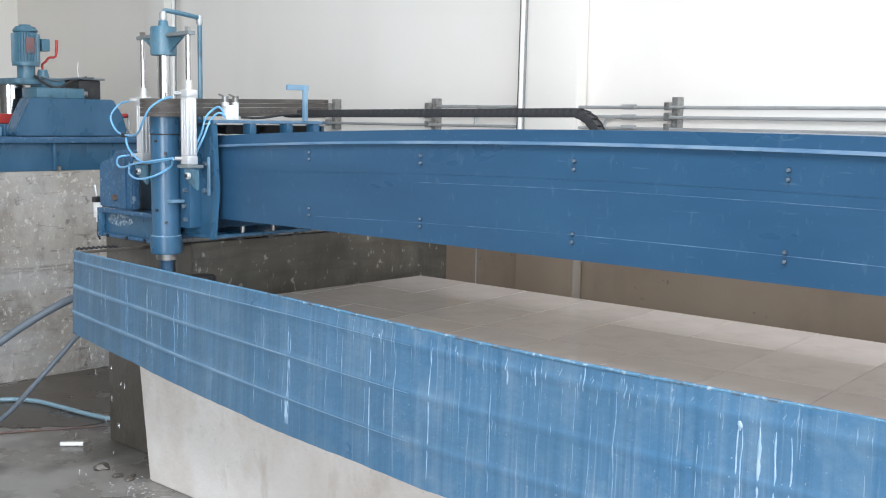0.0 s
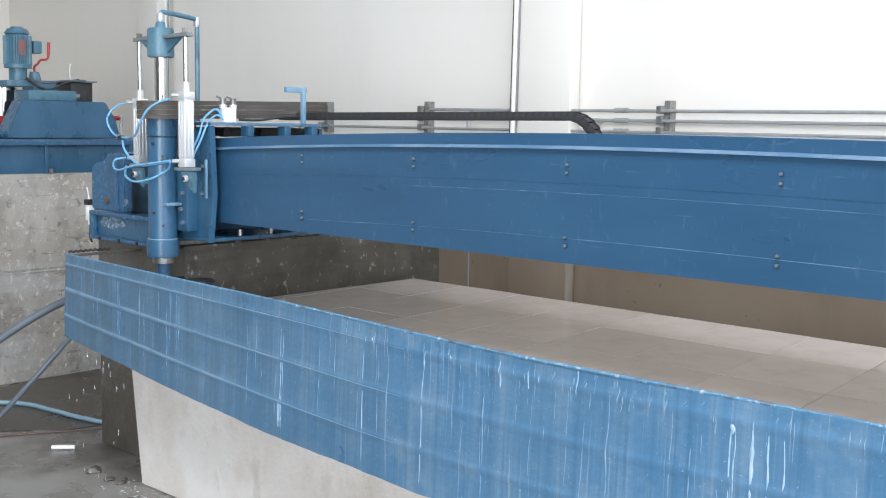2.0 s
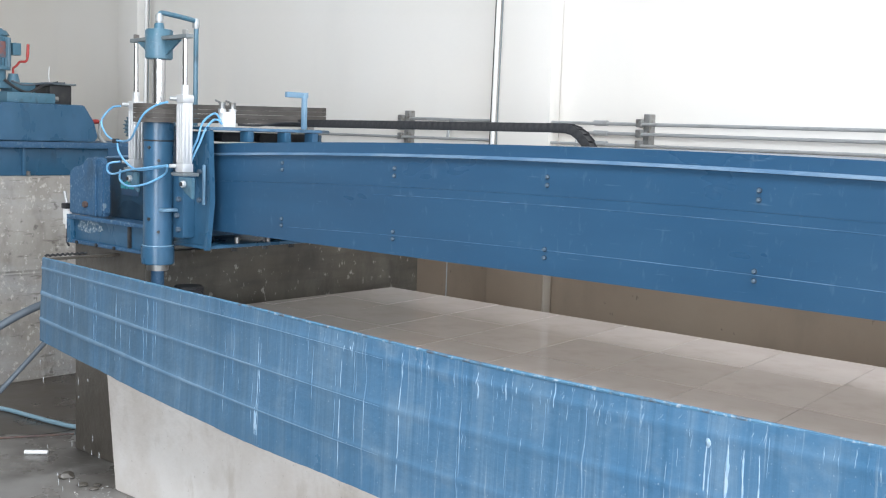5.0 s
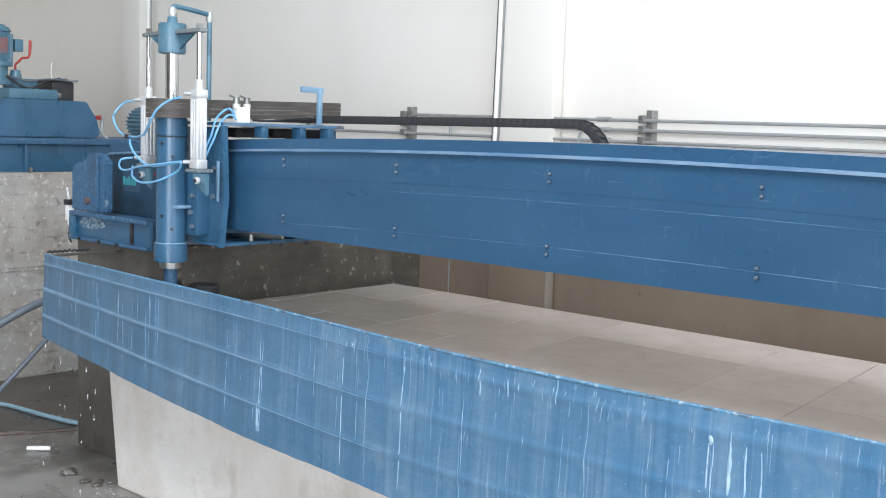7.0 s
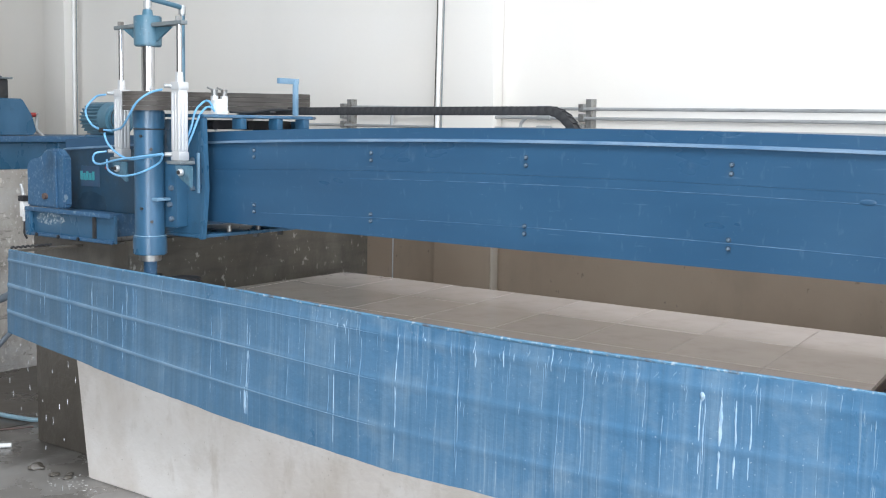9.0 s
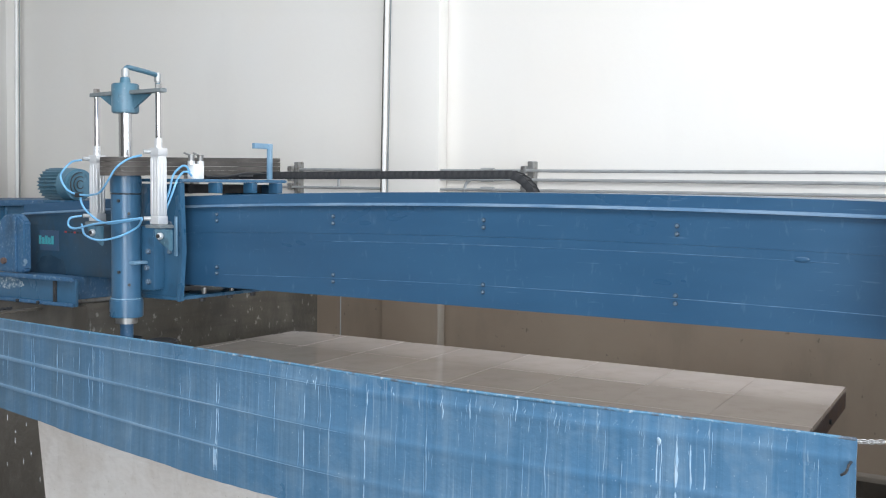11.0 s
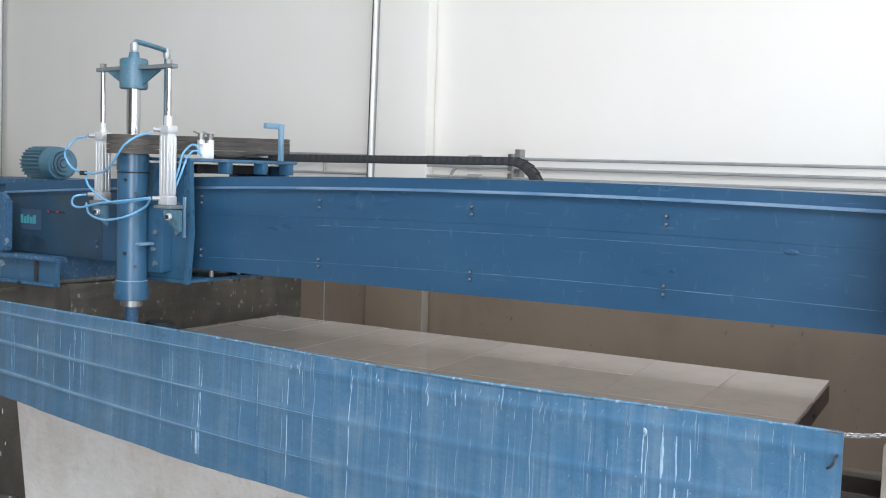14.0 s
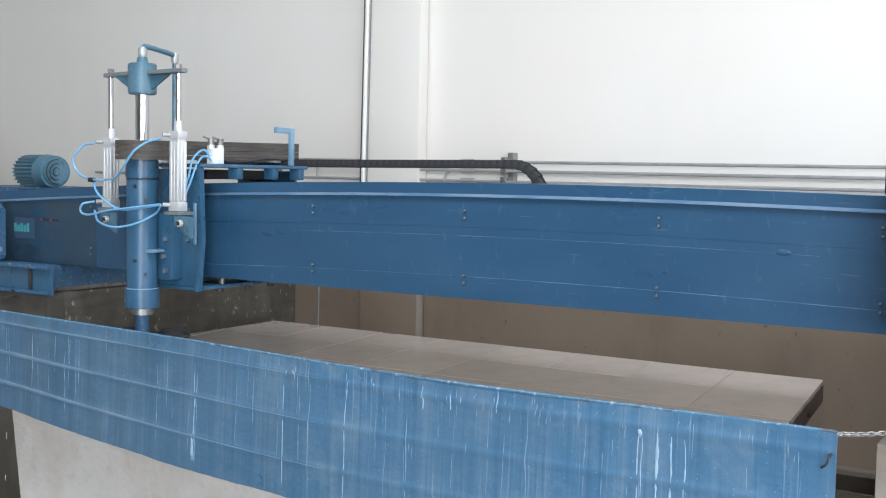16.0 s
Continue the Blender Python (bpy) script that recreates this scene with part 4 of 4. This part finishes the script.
part("cable", hose(B(), [(FX1 + 0.02, 0.06, 1.500), (FX1 + 0.03, 0.16, 1.500), (FX1 + 0.03, 0.30, 1.515), (FX1 + 0.01, 0.50, 1.510)], 0.005, 8), M_BLACK, carriage)
F = SY - 0.05
FL, FR = cy(-0.198) - 0.05, cy(0.212) - 0.05
HOSES = (
    [(0.177, FR, 1.576), (0.13, F - 0.050, 1.562), (0.09, F - 0.076, 1.528), (0.045, F - 0.078, 1.478), (-0.03, F - 0.055, 1.432), (-0.14, F - 0.02, 1.418)],
    [(-0.233, FL, 1.560), (-0.285, FL - 0.01, 1.55), (-0.315, F - 0.01, 1.50), (-0.29, F - 0.01, 1.45), (-0.23, F - 0.015, 1.425), (-0.14, F - 0.02, 1.418)],
    [(-0.20, F - 0.01, 1.42), (-0.17, F - 0.02, 1.375), (-0.10, F - 0.03, 1.335), (-0.02, F - 0.035, 1.312), (0.06, F - 0.03, 1.318), (0.177, FR, 1.335)],
    [(-0.233, FL, 1.335), (-0.26, F - 0.01, 1.325), (-0.27, F - 0.01, 1.295), (-0.22, F - 0.015, 1.285), (-0.10, F - 0.03, 1.305), (0.02, F - 0.04, 1.318), (0.177, FR, 1.337)],
    [(-0.233, FL, 1.30), (-0.16, F - 0.02, 1.262), (-0.05, F - 0.045, 1.245), (0.06, F - 0.04, 1.262), (0.13, F - 0.01, 1.30), (0.177, FR, 1.333)],
    [(0.205, -0.025, 1.515), (0.20, -0.04, 1.538), (0.18, -0.05, 1.535), (0.19, -0.10, 1.50), (0.195, -0.125, 1.44), (0.205, -0.160, 1.385), (0.212, -0.180, 1.33)],
    [(0.215, -0.025, 1.500), (0.21, -0.04, 1.515), (0.19, -0.05, 1.512), (0.20, -0.09, 1.48), (0.20, -0.12, 1.42), (0.206, -0.155, 1.365), (0.214, -0.178, 1.32)],
)
for h in HOSES:
    part("air_hose", hose(B(), h, 0.0043, 8), M_HOSE, carriage, "thin sky-blue air hose")
part("tee", box(B(), -0.215, -0.19, F - 0.025, F - 0.005, 1.410, 1.428, 0.003), M_BLACK, carriage)

# polishing head on the stone, turning under the spindle
head = part("polishing_plate", rod(B(), (0, 0, 0.775), (0, 0, 0.80), 0.205, seg=48, bevel=0.005), M_BLACK, carriage, "dark round polishing plate")
head.location = (0, SY, 0)
part("hub", rod(B(), (0, 0, 0.80), (0, 0, 0.826), 0.06, 0.045, 24), M_BLUE_WORN, head)
for k in range(5):
    a = 2 * math.pi * k / 5
    part("abrasive_holder", rod(B(), (0.145 * math.cos(a), 0.145 * math.sin(a), 0.8005), (0.145 * math.cos(a), 0.145 * math.sin(a), 0.838), 0.062, seg=28, bevel=0.006), M_BLACK, head)
    part("abrasive_block", box(B(), -0.05, 0.05, -0.03, 0.03, ZT + 0.001, 0.774, 0.006, Matrix.Rotation(a, 4, "Z") @ Matrix.Translation((0.15, 0, 0))), M_STEEL, head)

# ---------------- drag chain behind the beam ----------------
drag = thing("cable_chain", "black plastic cable drag chain curving over the beam", "cable chain", (-0.175, 0, 0))


def link_mesh():
    bm = B()
    for y in (-0.022, 0.018):
        box(bm, -0.017, 0.017, y, y + 0.004, -0.016, 0.016, 0.003)
    box(bm, -0.006, 0.006, -0.0185, 0.0185, -0.010, 0.010)
    box(bm, -0.0145, 0.0145, -0.0185, 0.0185, 0.0085, 0.0105)
    return mesh_of("chain_link", bm, M_BLACK)


LINK = link_mesh()
_x, _z, _tilt, _n = -1.72, 1.512, 0.0, 0
while _z > 1.43 and _n < 90:
    ob = new("chain_link", LINK)
    ob.parent = drag
    ob.matrix_basis = Matrix.Translation((_x, 0.43, _z)) @ Matrix.Rotation(_tilt, 4, "Y")
    if _x > -0.16:
        _tilt = min(_tilt + 0.24, 1.5)
    _z += -0.030 * math.sin(_tilt) + 0.0002
    _x += 0.030 * math.cos(_tilt)
    _n += 1
part("cable", hose(B(), [(-1.72, 0.43, 1.512), (-0.9, 0.43, 1.517), (-0.17, 0.43, 1.523)], 0.006, 8), M_BLACK, drag)
tray = thing("cable_tray", "blue steel tray behind the beam for the cable chain", "cable tray")
part("tray", box(B(), -2.40, 1.70, 0.401, 0.48, 1.38, 1.395, 0.002), M_BLUE, tray)

# ---------------- neighbouring machine behind the gap ----------------
nb = thing("neighbour_bed", "tall weathered concrete rail wall of a neighbouring machine", "machine bed", kind="structure")
bm = B()
box(bm, -4.75, -3.95, -6.0, WALL_Y - 0.013, 0, 1.178, 0.01)
part("rail_wall", bm, M_CONC, nb)
for z in (0.62, 0.64):
    part("cast_seam", box(B(), -3.951, -3.944, -5.9, WALL_Y - 0.05, z, z + 0.006), M_CONC, nb)
nrail = thing("neighbour_rail", "blue steel rail beam bolted on the concrete wall", "rail beam")
part("web", box(B(), -4.60, -3.97, -5.9, 1.95, 1.179, 1.335, 0.004), M_BLUE, nrail)
part("rail_top", box(B(), -4.66, -3.93, -5.9, 1.95, 1.336, 1.372, 0.004), M_BLUE_WORN, nrail)
for y in (-0.9, -0.3, 0.39, 1.0, 1.6):
    part("stiffener", box(B(), -3.971, -3.95, y, y + 0.02, 1.18, 1.335, 0.002), M_BLUE, nrail)
    part("foot_bolt", rod(B(), (-3.945, y + 0.03, 1.179), (-3.945, y + 0.03, 1.205), 0.012, seg=6), M_STEEL, nrail)
M_RUSTY = mat("rust_red_paint", (0.20, 0.085, 0.075), 0.6, tints=[((0.09, 0.13, 0.17), (30, 30, 30), 0.45, 0.62, 0.8, 4)])
nm = thing("neighbour_machine", "blue end carriage of a second machine with a red crank", "machine carriage", (0, 0.05, 0))
part("truck", prism(B(), [(0.135, 1.376), (0.13, 1.405), (0.225, 1.588), (0.735, 1.588), (0.80, 1.49), (0.825, 1.40), (0.80, 1.376)], "x", -4.10, -3.97, 0.006), M_BLUE, nm)
part("bed_plate", box(B(), -4.75, -4.105, 0.13, 0.72, 1.373, 1.440, 0.006), M_BLUE, nm)
part("gear_base", box(B(), -4.20, -4.02, 0.285, 0.58, 1.589, 1.648, 0.008), M_TEAL, nm)
part("gear_block", box(B(), -4.24, -4.10, 0.355, 0.50, 1.649, 1.705, 0.008), M_TEAL, nm)
part("crank_post", rod(B(), (-4.2, 0.415, 1.705), (-4.2, 0.415, 1.755), 0.038, 0.026, 20), M_TEAL, nm)
crank = part("crank", hose(B(), [(-4.2, 0.415, 1.75), (-4.2, 0.415, 1.785), (-4.2, 0.435, 1.802), (-4.2, 0.455, 1.825), (-4.2, 0.49, 1.83), (-4.2, 0.502, 1.85), (-4.2, 0.506, 1.90)], 0.007, 8, 5), M_RED, nm, "bent red crank handle")
part("crank_grip", rod(B(), (-4.2, 0.503, 1.855), (-4.2, 0.507, 1.93), 0.0085, seg=10), M_RED, crank)
part("vertical_motor", motor_body(B(), (-4.2, 0.315, 1.79), (-4.2, 0.315, 1.955), 0.078), M_TEAL, nm)
part("motor_hood", rod(B(), (-4.2, 0.315, 1.955), (-4.2, 0.315, 2.005), 0.080, 0.046, 28, 0.014), M_TEAL, nm)
part("motor_flange", rod(B(), (-4.2, 0.315, 1.772), (-4.2, 0.315, 1.795), 0.076, seg=28), M_TEAL, nm)
part("motor_neck", rod(B(), (-4.2, 0.315, 1.69), (-4.2, 0.315, 1.772), 0.05, seg=24), M_TEAL, nm)
part("terminal_box", box(B(), -4.23, -4.16, 0.395, 0.445, 1.86, 1.93, 0.006), M_TEAL, nm)
part("name_plate", box(B(), -4.125, -4.12, 0.28, 0.33, 1.84, 1.93, 0.001), M_RUSTY, nm, "rust-red plate")
part("motor_base", box(B(), -4.40, -4.10, 0.20, 0.354, 1.666, 1.70, 0.006), M_TEAL, nm)
part("coupling", rod(B(), (-4.1, 0.57, 1.618), (-4.1, 0.63, 1.618), 0.026, seg=18), M_STEEL, nm)
part("rear_box", box(B(), -4.30, -4.08, 0.575, 0.715, 1.589, 1.70, 0.006), M_BLACK, nm)
part("rear_lid", box(B(), -4.36, -4.06, 0.56, 0.735, 1.701, 1.712, 0.004), M_GREYPLATE, nm)
part("cable", hose(B(), [(-4.08, 0.30, 1.715), (-4.06, 0.37, 1.665), (-4.06, 0.44, 1.650), (-4.06, 0.52, 1.69), (-4.07, 0.62, 1.715)], 0.008, 8), M_BLACK, nm)
part("cable", hose(B(), [(-4.08, 0.34, 1.71), (-4.06, 0.42, 1.69), (-4.06, 0.52, 1.705), (-4.06, 0.66, 1.712)], 0.006, 8), M_HOSE_GREY, nm)
part("wire", hose(B(), [(-4.2, 0.64, 1.716), (-4.2, 0.635, 1.76), (-4.2, 0.64, 1.81)], 0.003, 6), M_WHITE, nm)
part("steel_cover", rod(B(), (-4.36, 0.295, 1.499), (-4.36, 0.295, 1.665), 0.085, seg=28, bevel=0.006), M_CHROME, nm, "bright steel cover")
part("red_guard", box(B(), -4.55, -4.25, 0.14, 0.40, 1.4405, 1.498, 0.008), M_RED, nm)
part("cover_foot", box(B(), -4.82, -4.12, -0.30, 0.125, 1.373, 1.425, 0.008), M_POST, nm)
part("red_outlet", rod(B(), (-4.1, 0.80, 1.49), (-4.1, 0.90, 1.497), 0.014, seg=12), M_RED, nm)
part("tap", hose(B(), [(-4.1, 0.895, 1.50), (-4.1, 0.915, 1.50), (-4.1, 0.91, 1.44), (-4.08, 0.90, 1.40), (-4.0, 0.93, 1.34)], 0.011, 8, 5), M_PIPE, nm)

# ---------------- hoses and litter on the floor ----------------
t = thing("drain_hose", "thick grey rubber hose leading away from the bed", "hose")
part("hose", hose(B(), [(-2.20, -0.16, 0.835), (-2.36, -0.26, 0.745), (-2.5, -0.35, 0.672), (-2.56, -0.50, 0.580), (-2.62, -0.66, 0.470), (-2.75, -0.95, 0.30), (-3.0, -1.3, 0.06), (-3.4, -1.7, 0.03)], 0.0175, 12), M_HOSE_GREY, t)
t = thing("water_hose", "grey-blue water hose looping down to the floor", "hose")
part("hose", hose(B(), [(-2.30, -0.20, 0.63), (-2.42, -0.27, 0.57), (-2.48, -0.36, 0.455), (-2.53, -0.46, 0.33), (-2.62, -0.57, 0.18), (-2.78, -0.70, 0.055), (-3.2, -0.9, 0.018), (-3.8, -1.2, 0.018)], 0.0115, 10), M_HOSE_GREY, t)
t = thing("floor_hose", "pale blue garden hose lying on the wet floor", "hose")
part("hose", hose(B(), [(-2.86, 0.22, 0.016), (-2.82, 0.09, 0.016), (-2.98, 0.04, 0.016), (-3.2, 0.01, 0.016), (-3.42, -0.03, 0.016), (-3.56, -0.15, 0.016), (-3.6, -0.4, 0.016), (-3.5, -0.8, 0.016)], 0.0115, 10), M_HOSE_PALE, t)
M_SLURRY = mat("brown_wet_slurry", (0.062, 0.052, 0.042), 0.32, tints=[((0.11, 0.096, 0.08), (4, 4, 4), 0.45, 0.68, 0.8, 6)], bump=0.1, bump_scale=16, rough_var=0.1)
bm = B()
_ring = []
for k in range(64):
    a = 2 * math.pi * k / 64
    r = 1 + 0.14 * noise.noise((2.2 * math.cos(a), 2.2 * math.sin(a), 4)) + 0.06 * noise.noise((7 * math.cos(a), 7 * math.sin(a), 1))
    _ring.append(bm.verts.new((max(-3.46 + 0.62 * r * math.cos(a), -3.94), 0.42 + 0.72 * r * math.sin(a) - 0.25 * math.cos(a) * r, 0.003)))
bm.faces.new(_ring)
bmesh.ops.recalc_face_normals(bm, faces=bm.faces)
solid("slurry_puddle", bm, M_SLURRY, "thin brown wet slurry patch on the concrete floor", "puddle", kind="structure")
t = thing("wood_stick", "thin dark stick lying on the floor", "stick")
part("stick", rod(B(), (-3.1, -0.62, 0.008), (-2.76, 0.02, 0.008), 0.007, 0.005, 8), M_TABLE, t)
t = thing("plastic_tube", "short white plastic tube lying on the floor", "tube")
part("tube", rod(B(), (-2.625, -0.30, 0.0105), (-2.555, -0.225, 0.0105), 0.0105, seg=14), M_WHITE, t)
_rng = random.Random(5)
for x, y, r in ((-2.20, -0.337, 0.032), (-2.235, -0.31, 0.022), (-2.06, -0.345, 0.022), (-1.985, -0.335, 0.02), (-2.02, -0.30, 0.016)):
    bm = B()
    bmesh.ops.create_icosphere(bm, subdivisions=2, radius=r)
    for v in bm.verts:
        v.co *= 1 + 0.5 * noise.noise(v.co * 40 + Vector((x * 9, y, 0)))
        v.co.z = max(v.co.z * 0.55, -r * 0.2)
        v.co += Vector((x, y, r * 0.2))
    solid("stone_chip", bm, M_PIER, "dark wet stone chip on the floor", "stone chip", group="chips on the floor")
bm = B()
for i in range(40):
    x, y = -1.93 + _rng.gauss(0.03, 0.07), -0.36 + _rng.gauss(0, 0.045)
    r = _rng.uniform(0.002, 0.005)
    box(bm, -r, r, -r * 0.6, r * 0.6, 0, r * 0.5, 0, Matrix.Translation((x, y, 0.0)) @ Matrix.Rotation(_rng.uniform(0, 3), 4, "Z"))
solid("white_chips", bm, M_CONC, "scattered white stone chips on the wet floor", "stone chips", kind="stuff")

# ---------------- falling drops ----------------
DROPS = []
_rng = random.Random(21)
for i in range(22):
    x = -2.15 + 0.42 * (i / 21) + _rng.uniform(-0.02, 0.02)
    bm = B()
    bmesh.ops.create_icosphere(bm, subdivisions=1, radius=1)
    ln = _rng.uniform(0.006, 0.018)
    for v in bm.verts:
        v.co = Vector((v.co.x * 0.0013, v.co.y * 0.0013, v.co.z * ln))
    d = solid("water_drop", bm, M_WATER, "clear drop of water falling from the guard", "water drop", group="falling drops")
    top = guard_top(x) - guard_height(x) - 0.025
    d.location = (x, -0.47, top)
    DROPS.append((d, x, top, _rng.uniform(0.0, 0.5), _rng.uniform(0.40, 0.47)))

# ---------------- stone tiles on the table ----------------
_rng = random.Random(8)


TW, TD, GAP = 0.354, 0.421, 0.0016
M_GROUT = mat("slurry_in_joints", (0.20, 0.158, 0.128), 0.4, tints=[((0.10, 0.08, 0.065), (5, 5, 5), 0.42, 0.6, 0.9, 4), ((0.42, 0.36, 0.32), (2, 2, 2), 0.55, 0.68, 0.5, 3)])
_y0 = -0.02
part("joint_slurry", prism(B(), [(-1.925, _y0), (table_end(_y0) - 0.005, _y0), (table_end(1.311) - 0.005, 1.311), (-1.925, 1.311)], "z", ZT - 0.006, ZT - 0.0011), M_GROUT, table, "brown slurry set in the tile joints")


def laid(me, x, y):
    ob = new("tile", me)
    ob.parent = table
    ob.matrix_basis = Matrix.Translation((x, y, ZT - 0.0155 + _rng.uniform(0, 0.0006))) @ pose(0, 0, 0, _rng.uniform(-0.10, 0.10), _rng.uniform(-0.10, 0.10), 0)


_shared = {}
for r in range(4):
    y1 = 1.315 - TD * r
    y0 = max(y1 - TD, -0.025)
    for k in range(9):
        # corners: each tile leans with the table's skewed end, those at the rail wall are cut straight
        c = [(max(table_end(y) - n * TW + d, -1.93), y) for y, n, d in ((y0 + GAP, k + 1, GAP), (y0 + GAP, k, -GAP), (y1 - GAP, k, -GAP), (y1 - GAP, k + 1, GAP))]
        cx, cy0 = c[1][0], (y0 + y1) / 2
        if cx < -1.9:
            continue
        whole = min(p[0] for p in c) > -1.929
        key = (r == 3,)
        if whole and key in _shared:
            me = _shared[key]
        else:
            me = mesh_of("tile", prism(B(), [(x - cx, y - cy0) for x, y in c], "z", 0, 0.015), M_TILE, False)
            if whole:
                _shared[key] = me
        laid(me, cx, cy0)

# ---------------- motions ----------------
SLIDE = [(0, 0), (0.5, 0.006), (1, 0.014), (1.5, 0.032), (2, 0.058), (2.5, 0.093), (3, 0.132), (3.5, 0.166), (4, 0.200), (6.5, 0.364), (7, 0.398),
         (7.5, 0.430), (8, 0.458), (8.5, 0.490), (9, 0.513), (9.5, 0.538), (10, 0.572), (12.5, 0.747), (13, 0.782), (13.5, 0.817), (14, 0.855), (14.5, 0.890), (15, 0.925), (15.5, 0.957), (16, 1.0)]


def motions():
    walk(carriage, [(t, pose(-1.971 + 0.674 * s, 0.02 - 0.07 * s, -0.008 + 0.037 * s)) for t, s in SLIDE])
    walk(drag, [(t, pose(-0.165 + 0.28 * s, 0, 0.014 * s)) for t, s in SLIDE])
    walk(head, [(k * 0.2, pose(0, SY, 0, 0, 0, -80.0 * k)) for k in range(81)])
    for ob, x, top, phase, period in DROPS:
        rows, t = [], -phase
        while t < 16:
            for k in range(7):
                u = k / 6
                rows.append((t + u * (period - 0.034), pose(x, -0.47, top - (top - 0.03) * (0.2 * u + 0.8 * u * u))))
            t += period
        inside = [r for r in rows if 0 < r[0] < 16]
        before, after = [r for r in rows if r[0] <= 0][-1], inside[-1]
        rows = [(0, before[1])] + inside + [(16, after[1])]
        walk(ob, rows)


motions()
